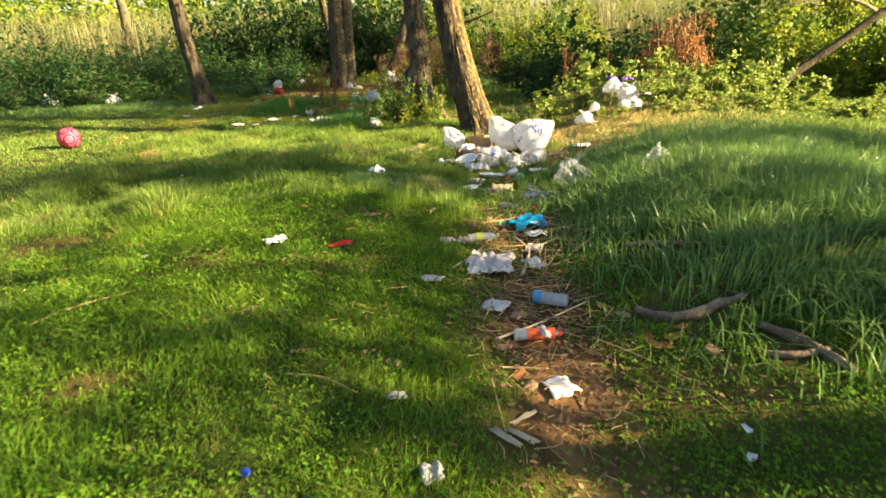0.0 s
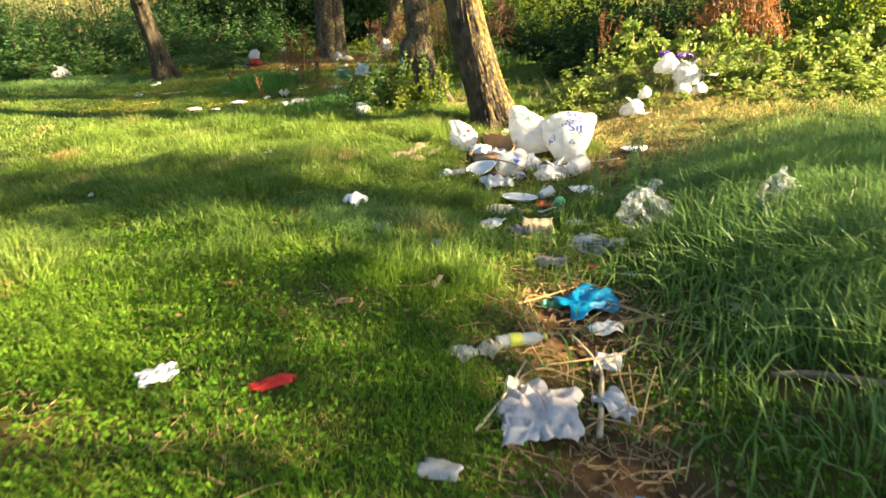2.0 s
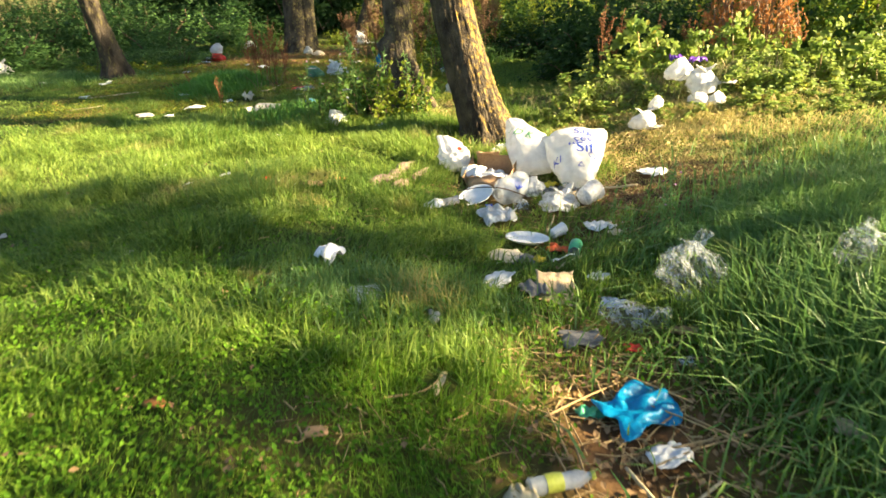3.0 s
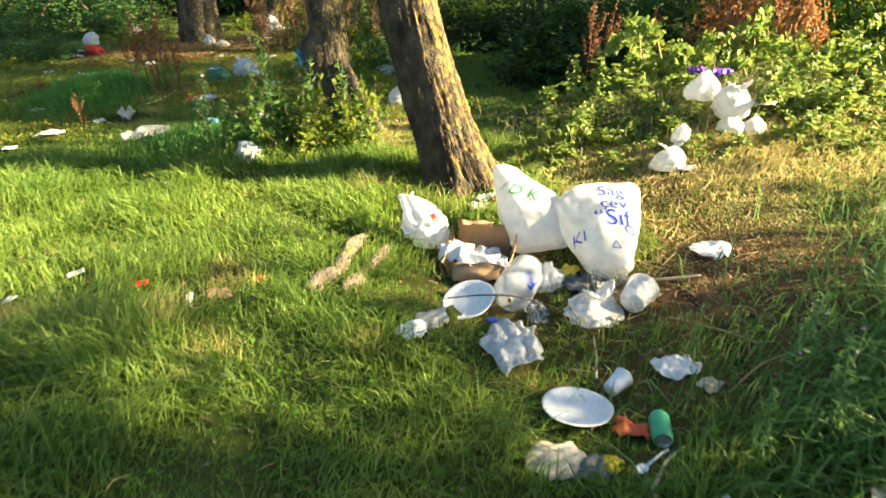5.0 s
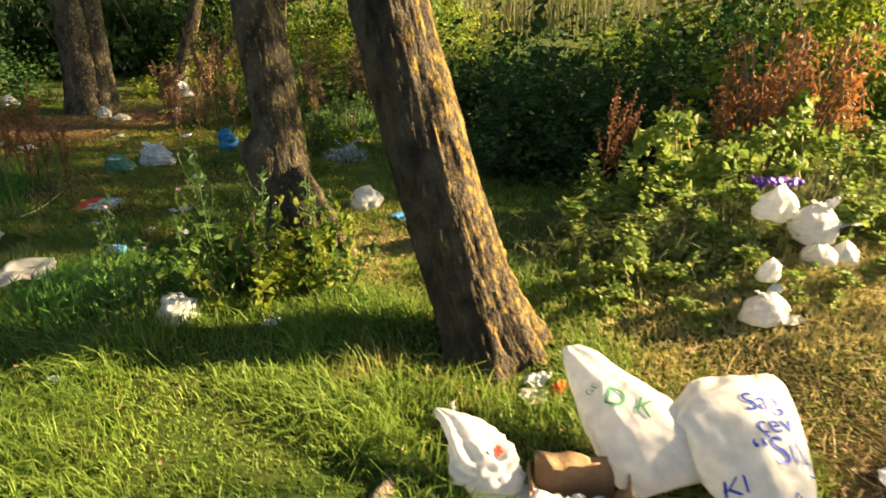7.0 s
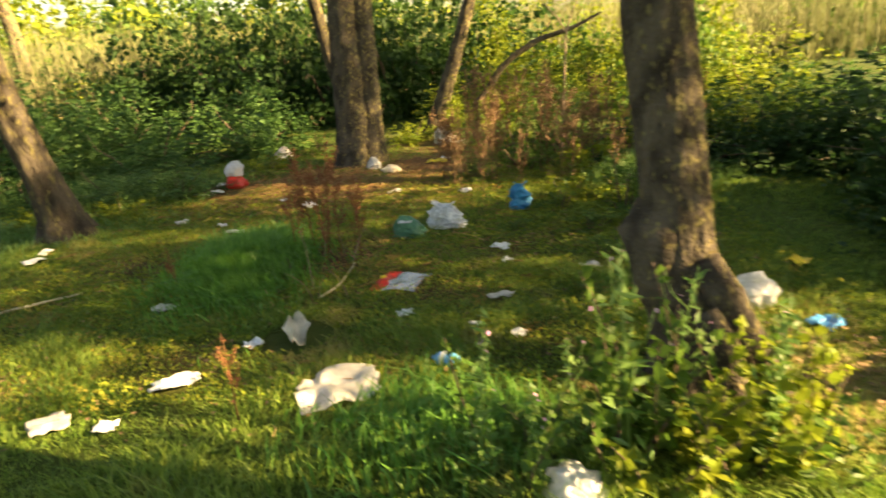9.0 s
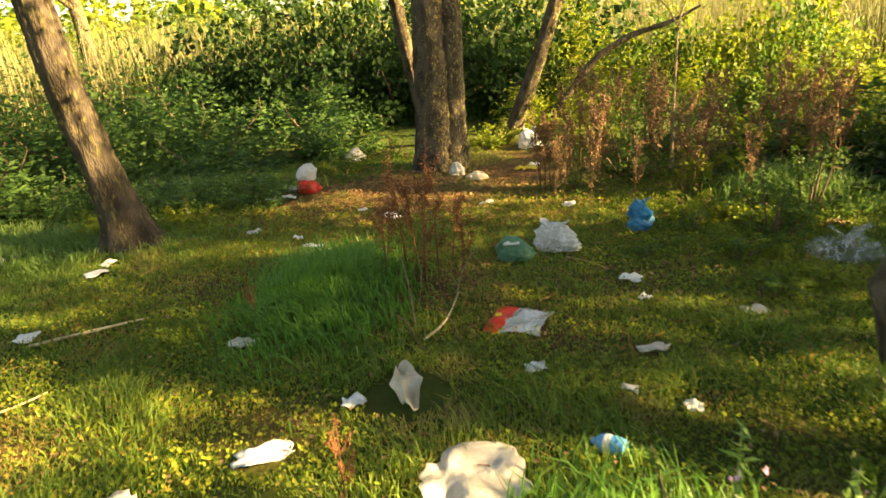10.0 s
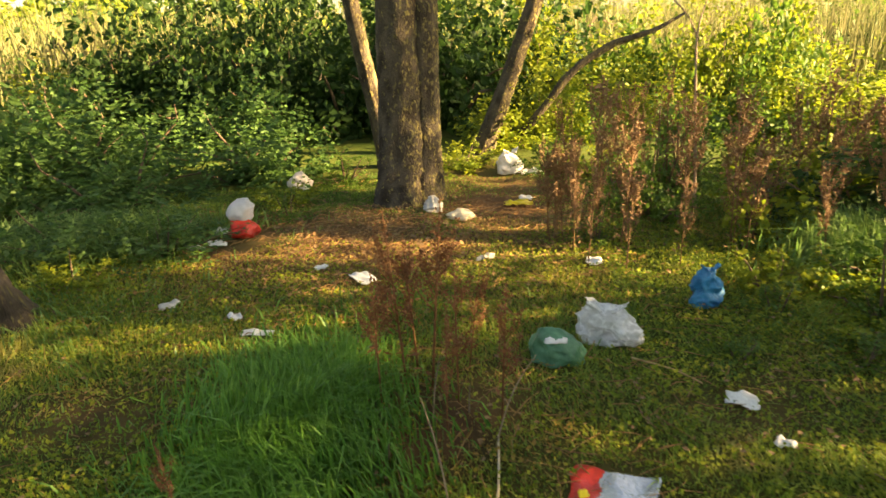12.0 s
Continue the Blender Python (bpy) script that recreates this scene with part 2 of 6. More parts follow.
HUSK = surface("dry_husk", (0.62, 0.54, 0.36), (0.52, 0.43, 0.26), rough=0.75, scale=14, bump=0.2, translucent=0.15)

# soil, with moss and litter where the dirt attribute asks for it
SOIL = surface("lawn_soil", (0.035, 0.060, 0.010), (0.065, 0.080, 0.018), rough=0.95, scale=2.5, bump=0.8, spec=0.1)
nt = SOIL.node_tree
dirt = nt.nodes.new("ShaderNodeAttribute")
dirt.attribute_name = "dirt"
earth = nt.nodes.new("ShaderNodeTexNoise")
earth.inputs["Scale"].default_value, earth.inputs["Detail"].default_value = 22, 8
earth_ramp = nt.nodes.new("ShaderNodeValToRGB")
earth_ramp.color_ramp.elements[0].position, earth_ramp.color_ramp.elements[1].position = 0.35, 0.68
earth_ramp.color_ramp.elements[0].color = (0.055, 0.032, 0.017, 1)
earth_ramp.color_ramp.elements[1].color = (0.23, 0.125, 0.055, 1)
soil_mix = nt.nodes.new("ShaderNodeMix")
soil_mix.data_type = "RGBA"
nt.links.new(earth.outputs[0], earth_ramp.inputs[0])
nt.links.new(dirt.outputs["Fac"], soil_mix.inputs[0])
shader = nt.nodes["Principled BSDF"]
nt.links.new(shader.inputs["Base Color"].links[0].from_socket, soil_mix.inputs[6])
nt.links.new(earth_ramp.outputs[0], soil_mix.inputs[7])
nt.links.new(soil_mix.outputs[2], shader.inputs["Base Color"])

# ---- ground ----
rng = np.random.default_rng(7)
BUMPS = ((-0.75, 4.2, 1.0, 1.4, 0.172), (0.5, 3.0, 0.55, 2.2, -0.187), (2.2, 4.6, 0.9, 1.6, 0.135), (0.75, 6.3, 0.7, 0.8, -0.108),
         (-1.8, 9.1, 1.0, 1.0, 0.018), (-1.5, 14.5, 2.5, 2.5, 0.052), (2.3, 7.8, 1.2, 1.2, 0.057), (3.0, 7.9, 0.8, 0.7, 0.22))


def height(x, y):
    """The ground's height: swells, the hollow along the worn strip, the bank under the brambles."""
    z = 0.061 + 0.006 * np.sin(5.1 * x + 1.3) * np.sin(4.3 * y) + 0.004 * np.sin(11.0 * x + 3.0 * y)
    for a, b, c, d, e in BUMPS:
        z = z + e * np.exp(-((x - a) / c) ** 2 / 2 - ((y - b) / d) ** 2 / 2)
    return z


def wobble(x, y):
    return 0.5 + 0.25 * np.sin(2.3 * x + 1.1 * np.sin(1.7 * y)) + 0.25 * np.sin(3.1 * y + 1.4 * np.sin(2.9 * x + 0.8))


DIRT = ((0.48, 2.6, 0.29, 1.25, 1.0), (0.56, 4.0, 0.36, 0.5, 0.85), (1.25, 3.1, 0.35, 0.45, 0.6), (0.95, 2.1, 0.35, 0.3, 0.6), (1.35, 6.0, 0.75, 0.6, 1.0), (0.6, 6.6, 0.45, 0.35, 0.7),
        (-2.3, 12.8, 1.25, 0.7, 0.95), (-1.3, 13.5, 0.7, 1.2, 0.8), (-1.35, 2.1, 0.3, 0.12, 0.5), (-2.5, 3.9, 0.5, 0.2, 0.6), (-1.3, 3.15, 0.25, 0.12, 0.6), (-0.45, 3.9, 0.25, 0.15, 0.4),
        (2.0, 6.9, 1.0, 0.35, 0.5), (0.6, 1.3, 0.5, 0.25, 0.6), (-1.9, 10.6, 0.45, 0.5, 0.8), (-1.55, 10.3, 0.6, 0.4, 0.4), (0.55, 8.7, 0.4, 0.3, 0.5), (2.8, 8.5, 1.5, 0.45, 1.0),
        (-2.4, 9.4, 0.35, 0.2, 0.5), (-1.2, 10.0, 0.4, 0.22, 0.55), (-0.5, 10.6, 0.5, 0.25, 0.5), (-3.1, 10.9, 0.6, 0.3, 0.55), (-3.3, 9.3, 0.4, 0.25, 0.5), (-0.7, 9.3, 0.3, 0.2, 0.4))


def bare(x, y):
    """How bare the soil lies, 0 to 1."""
    d = 0 * x
    for a, b, c, e, s in DIRT:
        d = np.maximum(d, s * np.exp(-((x - a) / c) ** 2 / 1.4 - ((y - b) / e) ** 2 / 1.4))
    return np.clip(d * (0.75 + 0.9 * wobble(x * 2.1, y * 2.3)) - 0.05, 0, 1)


def mesh_of(name, verts, faces, material, smooth=True):
    """A mesh from arrays: verts (n, 3), faces (m, 3 or 4)."""
    me = bpy.data.meshes.new(name)
    verts, faces = np.asarray(verts, np.float32), np.asarray(faces, np.int32)
    k = faces.shape[1]
    me.vertices.add(len(verts))
    me.vertices.foreach_set("co", verts.ravel())
    me.loops.add(faces.size)
    me.loops.foreach_set("vertex_index", faces.ravel())
    me.polygons.add(len(faces))
    me.polygons.foreach_set("loop_start", np.arange(0, faces.size, k, dtype=np.int32))
    me.polygons.foreach_set("use_smooth", np.full(len(faces), smooth))
    me.update(calc_edges=True)
    me.materials.append(material)
    return me


def spread_out(lo, hi, step, far):
    """Grid lines: even between lo and hi, then wider and wider out to far."""
    mid = list(np.arange(lo, hi + step / 2, step))
    d, out = step, []
    while not out or out[-1] < far:
        d *= 1.35
        out.append((out[-1] if out else 0) + d)
    return np.array([lo - o for o in reversed(out)] + mid + [hi + o for o in out])


gx, gy = spread_out(-9, 6, 0.1, 900), spread_out(-1, 18, 0.1, 900)
mx, my = np.meshgrid(gx, gy)
flat = np.stack([mx.ravel(), my.ravel(), height(mx.ravel(), my.ravel())], 1)
ix = np.arange(len(gx) * len(gy)).reshape(len(gy), len(gx))
quads = np.stack([ix[:-1, :-1].ravel(), ix[:-1, 1:].ravel(), ix[1:, 1:].ravel(), ix[1:, :-1].ravel()], 1)
ground_mesh = mesh_of("ground", flat, quads, SOIL)
attr = ground_mesh.attributes.new("dirt", "FLOAT", "POINT")
attr.data.foreach_set("value", bare(flat[:, 0], flat[:, 1]).astype(np.float32))
ground = tagged(new("ground", ground_mesh), "uneven green lawn ground with worn bare soil patches", "ground", kind="structure")


# ---- builders ----
def part(name, me, parent, label=""):
    """Links a mesh as one object under a thing or a part."""
    ob = new(name, me)
    ob.parent = parent
    return tagged(ob, label) if label else ob


def thing(name, label, category, x, y, z=None, group="", turn=0.0, tip=(0, 0)):
    """An empty at a thing's base, on the ground unless z is given."""
    ob = new(name)
    ob.empty_display_size = 0.05
    ob.matrix_basis = pose(x, y, float(height(x, y)) if z is None else z, tip[0], tip[1], turn)
    return tagged(ob, label, category, group)


def tube(points, radii, sides=8, rough=0.0, seed=0, freq=4.0, caps=True):
    """Verts and quads of a tube along points, roughened by noise."""
    pts = [Vector(p) for p in points]
    verts, faces = [], []
    side = Vector((1, 0, 0))
    for i, p in enumerate(pts):
        way = (pts[min(i + 1, len(pts) - 1)] - pts[max(i - 1, 0)]).normalized()
        side = (side - way * side.dot(way))
        side = side.normalized() if side.length > 1e-4 else way.orthogonal().normalized()
        up = way.cross(side)
        for k in range(sides):
            a = 2 * math.pi * k / sides
            d = side * math.cos(a) + up * math.sin(a)
            r = radii[i]
            if rough:
                r *= 1 + rough * noise.noise((p + d * r) * freq + Vector((seed * 3.1, 0, seed)))
            verts.append(p + d * r)
    n = len(pts)
    for i in range(n - 1):
        for k in range(sides):
            a, b = i * sides + k, i * sides + (k + 1) % sides
            faces.append((a, b, b + sides, a + sides))
    if caps:
        for i, rev in ((0, True), (n - 1, False)):
            c = len(verts)
            verts.append(pts[i])
            for k in range(sides):
                a, b = i * sides + k, i * sides + (k + 1) % sides
                faces.append((b, a, c, c) if rev else (a, b, c, c))
    return verts, faces


def tubes_mesh(name, tubes, material, smooth=True):
    """One mesh of several tubes or shells; triangles are given as quads with a doubled corner."""
    verts, faces = [], []
    for v, f in tubes:
        base = len(verts)
        verts += [tuple(p) for p in v]
        for q in f:
            q = [base + i for i in q]
            faces.append(q[:3] if len(q) == 4 and q[2] == q[3] else q)
    me = bpy.data.meshes.new(name)
    me.from_pydata(verts, [], faces)
    me.polygons.foreach_set("use_smooth", [smooth] * len(me.polygons))
    me.materials.append(material)
    me.update()
    return me


def lathe(profile, sides=24, dent=0.0, seed=0, freq=14.0):
    """A turned shell round z from (radius, z) pairs, dented by noise."""
    verts, faces = [], []
    for r, z in profile:
        for k in range(sides):
            a = 2 * math.pi * k / sides
            p = Vector((r * math.cos(a), r * math.sin(a), z))
            q = 1 + dent * noise.noise(p * freq + Vector((seed, seed * 2, 0)))
            verts.append(Vector((p.x * q, p.y * q, p.z)))
    for i in range(len(profile) - 1):
        for k in range(sides):
            a, b = i * sides + k, i * sides + (k + 1) % sides
            faces.append((a, b, b + sides, a + sides))
    return verts, faces


def turned(shell, m):
    return [m @ Vector(v) for v in shell[0]], shell[1]


def crumpled(w, d, h, seed, n=17, thick=0.0016, ragged=0.25, folds=5.0, corner=0.22):
    """A crumpled sheet with thickness: torn outline, straight sharp folds, its lowest point at z = 0."""
    r = random.Random(seed * 91.7)
    lines = []
    for k in range(7):
        a = r.uniform(0, math.pi)
        lines.append((math.cos(a), math.sin(a), folds * r.uniform(0.22, 0.75), r.uniform(0, 1), r.uniform(0.3, 1.0) / (1 + 0.25 * k)))
    top = []
    for j in range(n):
        for i in range(n):
            u, v = i / (n - 1) - 0.5, j / (n - 1) - 0.5
            a = math.atan2(v, u)
            edge = 1 + ragged * (noise.noise(Vector((math.cos(a) * 1.6 + seed * 7.3, math.sin(a) * 1.6, seed))) + 0.3 * noise.noise(Vector((math.cos(a) * 3.1, math.sin(a) * 3.1 + seed * 3.1, seed))))
            p = Vector((u * folds * 0.55 + seed * 5.1, v * folds * 0.55, seed * 1.7))
            bent = noise.noise_vector(p * 0.8) * 0.10
            ridge = sum(q * abs(2 * (((u + bent.x) * cx + (v + bent.y) * cy) * f + o - math.floor(((u + bent.x) * cx + (v + bent.y) * cy) * f + o)) - 1) for cx, cy, f, o, q in lines) / 2.6
            lift = 0.5 + 0.5 * noise.noise(Vector((u * 1.7 - seed, v * 1.7, 4.2)))
            shift = noise.noise_vector(p * 0.9) * 0.13
            c = 1 - corner * max(abs(u), abs(v)) * 2 * (abs(u) * abs(v) * 4)
            top.append(Vector((w * (u * edge * c + shift.x), d * (v * edge * c + shift.y), h * (0.85 * ridge + 0.5 * lift) * (1 - 1.1 * max(abs(u), abs(v)) ** 3))))
    low = min(p.z for p in top)
    for p in top:
        p.z -= low
    verts = top + [p - Vector((0, 0, thick)) for p in top]
    faces, m = [], n * n
    for j in range(n - 1):
        for i in range(n - 1):
            a = j * n + i
            faces.append((a, a + 1, a + n + 1, a + n))
            faces.append((m + a, m + a + n, m + a + n + 1, m + a + 1))
    rim = [i for i in range(n)] + [j * n + n - 1 for j in range(1, n)] + [(n - 1) * n + i for i in range(n - 2, -1, -1)] + [j * n for j in range(n - 2, 0, -1)]
    for a, b in zip(rim, rim[1:] + rim[:1]):
        faces.append((b, a, m + a, m + b))
    return verts, faces


def sack(profile, sx, sy, seed, crumple=0.06, pleats=7, pleat=0.05, rings=30, sides=40, freq=9.0, square=1.0, lump=0.0):
    """A closed bag from (z, half width, shift x, half depth) rows, half depth 0 meaning the width times sy; pleated, creased and crumpled."""
    zs = [p[0] for p in profile]
    deep = [p[3] or p[1] * sy for p in profile]
    verts, faces = [], []
    for i in range(rings):
        s = i / (rings - 1)
        z = zs[0] + (zs[-1] - zs[0]) * s
        rx, ox = (float(np.interp(z, zs, [p[k] for p in profile])) for k in (1, 2))
        ry = float(np.interp(z, zs, deep))
        for k in range(sides):
            a = 2 * math.pi * k / sides
            ca, sa = math.cos(a), math.sin(a)
            p = Vector((math.copysign(abs(ca) ** square, ca) * rx * sx, math.copysign(abs(sa) ** square, sa) * ry, z))
            w = p + noise.noise_vector(p * 6 + Vector((seed, 2, 0))) * 0.05
            c = abs(noise.noise(w * freq + Vector((seed * 3.7, seed, 0)))) + 0.5 * abs(noise.noise(w * freq * 2.3 + Vector((0, seed * 2.9, 1))))
            q = crumple * (2.2 - 6 * c) * min(rx, 0.16) + pleat * min(rx, 0.16) * math.sin(pleats * a + 3 * noise.noise(p * 4 + Vector((seed, 0, 0))) + seed) * (0.3 + 0.7 * s)
            n = Vector((ca, sa, 0)) * q + noise.noise_vector(p * freq * 0.45 + Vector((0, seed * 1.3, seed))) * lump * min(1, 3 * z / (zs[-1] - zs[0]))
            verts.append(Vector((p.x + n.x + ox, p.y + n.y, z + n.z * 0.6 + 0.02 * noise.noise(p * 10 + Vector((0, 0, seed))))))
    for i in range(rings - 1):
        for k in range(sides):
            a, b = i * sides + k, i * sides + (k + 1) % sides
            faces.append((a, b, b + sides, a + sides))
    for i, rev in ((0, True), (rings - 1, False)):
        c = len(verts)
        verts.append(sum((verts[i * sides + k] for k in range(sides)), Vector()) / sides)
        for k in range(sides):
            a, b = i * sides + k, i * sides + (k + 1) % sides
            faces.append((b, a, c, c) if rev else (a, b, c, c))
    return verts, faces


PRESSED = []   # where things press the grass down: x, y, radius


def scrap(name, label, category, x, y, w, d, h, material, seed, turn=0.0, group="", up=0.012, z=None, n=17, ragged=0.32, folds=5.0, press=0.5, corner=0.12):
    """One crumpled sheet lying in the grass."""
    ob = new(name, tubes_mesh(name, [crumpled(w, d, h, seed, n, ragged=ragged, folds=folds, corner=corner)], material))
    ob.matrix_basis = pose(x, y, (float(height(x, y)) if z is None else z) + up, 0, 0, turn)
    PRESSED.append((x, y, press * max(w, d)))
    return tagged(ob, label, category, group)


def leaf_mesh(name, centres, size, material, width=0.45, flat=0.35, droop=0.0, ways=None):
    """Folded pointed leaves, two triangles each, at centres; ways: where they point, else at random. flat: how much they lie level."""
    c = np.asarray(centres, float)
    n = len(c)
    size = np.asarray(size, float) * np.ones(n)
    way = rng.normal(size=(n, 3)) if ways is None else np.array(ways, float)
    if ways is None:
        way[:, 2] = way[:, 2] * (1 - flat) - droop
    way /= np.linalg.norm(way, axis=1, keepdims=True)
    up = rng.normal(size=(n, 3)) * (1 - flat) + np.array([0, 0, 1.0]) * flat * 2
    side = np.cross(way, up)
    side /= np.linalg.norm(side, axis=1, keepdims=True) + 1e-9
    lift = np.cross(side, way)
    l, w = size[:, None], (size * width)[:, None]
    base, tip = c - way * l / 2, c + way * l / 2
    mid = c - way * l * 0.05 + lift * w * 0.25
    verts = np.stack([base, mid - side * w, tip, mid + side * w], 1).reshape(-1, 3)
    k = np.arange(n)[:, None] * 4
    faces = np.concatenate([k + np.array([[0, 1, 2]]), k + np.array([[0, 2, 3]])], 1).reshape(-1, 3)
    return mesh_of(name, verts, faces, material, smooth=False)


def blade_mesh(name, x, y, tall, width, material, lean=0.5, bend=0.6, joints=2, z=None, comb=1.1):
    """Grass blades, combed by the wind: tapered strips that lean and bend; joints = 1 gives one triangle."""
    n = len(x)
    z = height(x, y) if z is None else z
    t = rng.uniform(0, 2 * np.pi, n)
    a = 9.0 * wobble(x * 0.8 + 0.3, y * 0.9) + rng.normal(0, comb, n)
    out = np.abs(rng.normal(0, lean, n)) * tall
    dx, dy = np.cos(a), np.sin(a)
    sx, sy = np.cos(t) * width / 2, np.sin(t) * width / 2
    rows = []
    for j in range(joints):
        s = j / joints
        ox, oz = out * s ** 1.6, tall * (s - bend * 0.35 * s * s)
        w = 1 - 0.35 * s
        rows.append(np.stack([x + dx * ox - sx * w, y + dy * ox - sy * w, z + oz], 1))
        rows.append(np.stack([x + dx * ox + sx * w, y + dy * ox + sy * w, z + oz], 1))
    rows.append(np.stack([x + dx * out, y + dy * out, z + tall * (1 - bend * 0.35 - 0.25 * bend * np.minimum(out / tall, 1.5))], 1))
    verts = np.stack(rows, 1).reshape(-1, 3)
    m = len(rows)
    k = np.arange(n)[:, None] * m
    tris = []
    for j in range(joints - 1):
        tris += [k + np.array([[2 * j, 2 * j + 1, 2 * j + 3]]), k + np.array([[2 * j, 2 * j + 3, 2 * j + 2]])]
    tris.append(k + np.array([[m - 3, m - 2, m - 1]]))
    return mesh_of(name, verts, np.concatenate(tris, 1).reshape(-1, 3), material, smooth=False)


# ---- trees ----
def tree(label, x, y, lean, radius, material, seed, tall=5.5, roots=5, flare=1.7, crown=True, sides=40, crown_low=2.9, crown_leaves=4200, leaf=0.075, leaf_material=None, also=(), clusters=150, arc=(0, 0), taper=0.45, reach=1.0):
    """A leaning tree: ridged trunk with root flare, limbs, and a loose crown. also: further trunks (dx, dy, lean, radius)."""
    rnd = random.Random(seed)
    base = thing("tree", label, "tree", x, y, z=0)
    tips = []
    for dx, dy, (lx, ly), r0 in ((0, 0, lean, radius), *also):
        pts, radii = [], []
        n = 90
        for i in range(n):
            s = i / (n - 1)
            z = -0.15 + tall * 0.72 * s ** 1.5
            curve = 0.05 * math.sin(z * 1.7 + seed) * min(1, max(z, 0))
            if arc != (0, 0):
                curve = 0
            zc = min(max(z, 0), 2.2)
            bow = zc * zc + 4.4 * max(z - 2.2, 0)
            pts.append((dx + lx * z + arc[0] * bow + curve * 0.5, dy + ly * z + arc[1] * bow + curve, z))
            radii.append(r0 * (1 - taper * s) * (1 + (flare - 1) * math.exp(-max(z - 0.04, 0) / 0.17)))
        verts, faces = tube(pts, radii, sides)
        ridged = []
        for k, v in enumerate(verts):
            row = k // sides
            if row < n:
                p, a = Vector(pts[row]), 2 * math.pi * (k % sides) / sides
                d = v - p
                q = Vector((math.cos(a) * 2.6, math.sin(a) * 2.6, v.z * 2.0 + seed))
                k_r = r0 * 22
                furrow = abs(noise.noise(Vector((math.cos(a) * k_r * 2.6, math.sin(a) * k_r * 2.6, v.z * 9 + seed)))) + 0.7 * abs(noise.noise(Vector((math.cos(a) * k_r * 4.5, math.sin(a) * k_r * 4.5, v.z * 22 + seed))))
                lobe = 0.16 * math.exp(-max(v.z, 0) / 0.2) * math.sin(roots * a + seed) + 0.10 * noise.noise(q)
                v = p + d * (1 + 0.17 * (0.35 - furrow) + lobe)
            ridged.append(v)
        stem = part("trunk", tubes_mesh("trunk", [(ridged, faces)], material), base)
        top = Vector(pts[-1])
        for i in range(4):
            a = seed + i * 1.7 + rnd.uniform(-0.3, 0.3)
            start = Vector(pts[int(n * (0.72 + 0.06 * i))])
            end = start + Vector((math.cos(a) * rnd.uniform(0.9, 1.5) * reach, math.sin(a) * rnd.uniform(0.9, 1.5) * reach, rnd.uniform(1.1, 2.0)))
            knee = start.lerp(end, 0.5) + Vector((0, 0, -0.15))
            r = r0 * 0.34
            part("limb", tubes_mesh("limb", [tube([start, start.lerp(knee, 0.5), knee, knee.lerp(end, 0.6), end], [r, r * 0.8, r * 0.6, r * 0.4, r * 0.15], 8, 0.1, seed)], material), stem)
            tips += [knee, knee.lerp(end, 0.5), end]
        tips.append(top + Vector((0, 0, 0.5)))
    if crown:
        g = np.random.default_rng(seed)
        heart = np.array([tuple(t) for t in tips])
        pick = heart[g.integers(0, len(heart), clusters)] + g.normal(0, 0.55 * reach, (clusters, 3))
        pick[:, 2] = np.maximum(pick[:, 2], crown_low)
        c = pick[g.integers(0, len(pick), crown_leaves)] + g.normal(0, 0.20, (crown_leaves, 3))
        part("crown", leaf_mesh("crown", c, g.uniform(leaf * 0.7, leaf * 1.3, crown_leaves), leaf_material or LEAF, width=0.28, flat=0.3, droop=0.3), base)
    return base


tree("leaning rough-barked tree with yellow lichen above the rubbish pile", 0.545, 7.614, (-0.331, 0.184), 0.200, BARK_LICHEN_LIT_SIDE, 3, flare=1.3, sides=120, roots=7, arc=(0.061, 0.034))
tree_b = tree("grey-barked tree with a forked root behind the shrub", -0.149, 8.951, (-0.057, 0.256), 0.134, BARK_GREY, 5, flare=1.4, sides=90, arc=(-0.003, -0.017), taper=0.04)
part("burl", tubes_mesh("burl", [tube([(-0.04, 0.07, 0.26), (-0.08, 0.10, 0.34), (-0.10, 0.13, 0.44), (-0.115, 0.155, 0.54), (-0.11, 0.175, 0.64), (-0.08, 0.195, 0.74), (-0.05, 0.21, 0.84)], [0.07, 0.115, 0.13, 0.145, 0.135, 0.105, 0.05], 40, 0.45, 4, 9)], BARK_GREY), tree_b, "dark swollen burl")
part("root", tubes_mesh("root", [tube([(0.0, 0.02, 0.56), (0.08, -0.03, 0.42), (0.15, -0.08, 0.29), (0.215, -0.13, 0.17), (0.27, -0.17, 0.07), (0.36, -0.22, -0.05)], [0.06, 0.068, 0.056, 0.05, 0.05, 0.055], 26, 0.5, 2, 11)], BARK_GREY), tree_b)
part("root", tubes_mesh("root", [tube([(0.0, -0.02, 0.36), (0.06, -0.11, 0.21), (0.08, -0.16, 0.08), (0.10, -0.21, -0.05)], [0.07, 0.062, 0.055, 0.06], 26, 0.5, 7, 11)], BARK_GREY), tree_b)
tree("large dark tree with three trunks beside the bare soil", -2.014, 13.769, (0.05, 0.08), 0.225, BARK_GREY, 8, flare=1.3, sides=40,
     also=((0.17, 0.03, (0.055, 0.08), 0.175), (-0.12, 1.36, (-0.128, -0.10), 0.10)))
tree("slender tree leaning over lit bushes", -1.109, 15.652, (0.344, -0.045), 0.115, BARK_GREY, 12, flare=1.4, sides=28)
tree("leaning tree with spreading roots at the edge of the hedge", -4.20, 11.812, (-0.075, -0.10), 0.155, BARK, 15, flare=1.9, sides=48)
tree("dark tree standing behind the hedge", -9.03, 20.067, (-0.05, -0.04), 0.19, BARK_GREY, 17, sides=24)


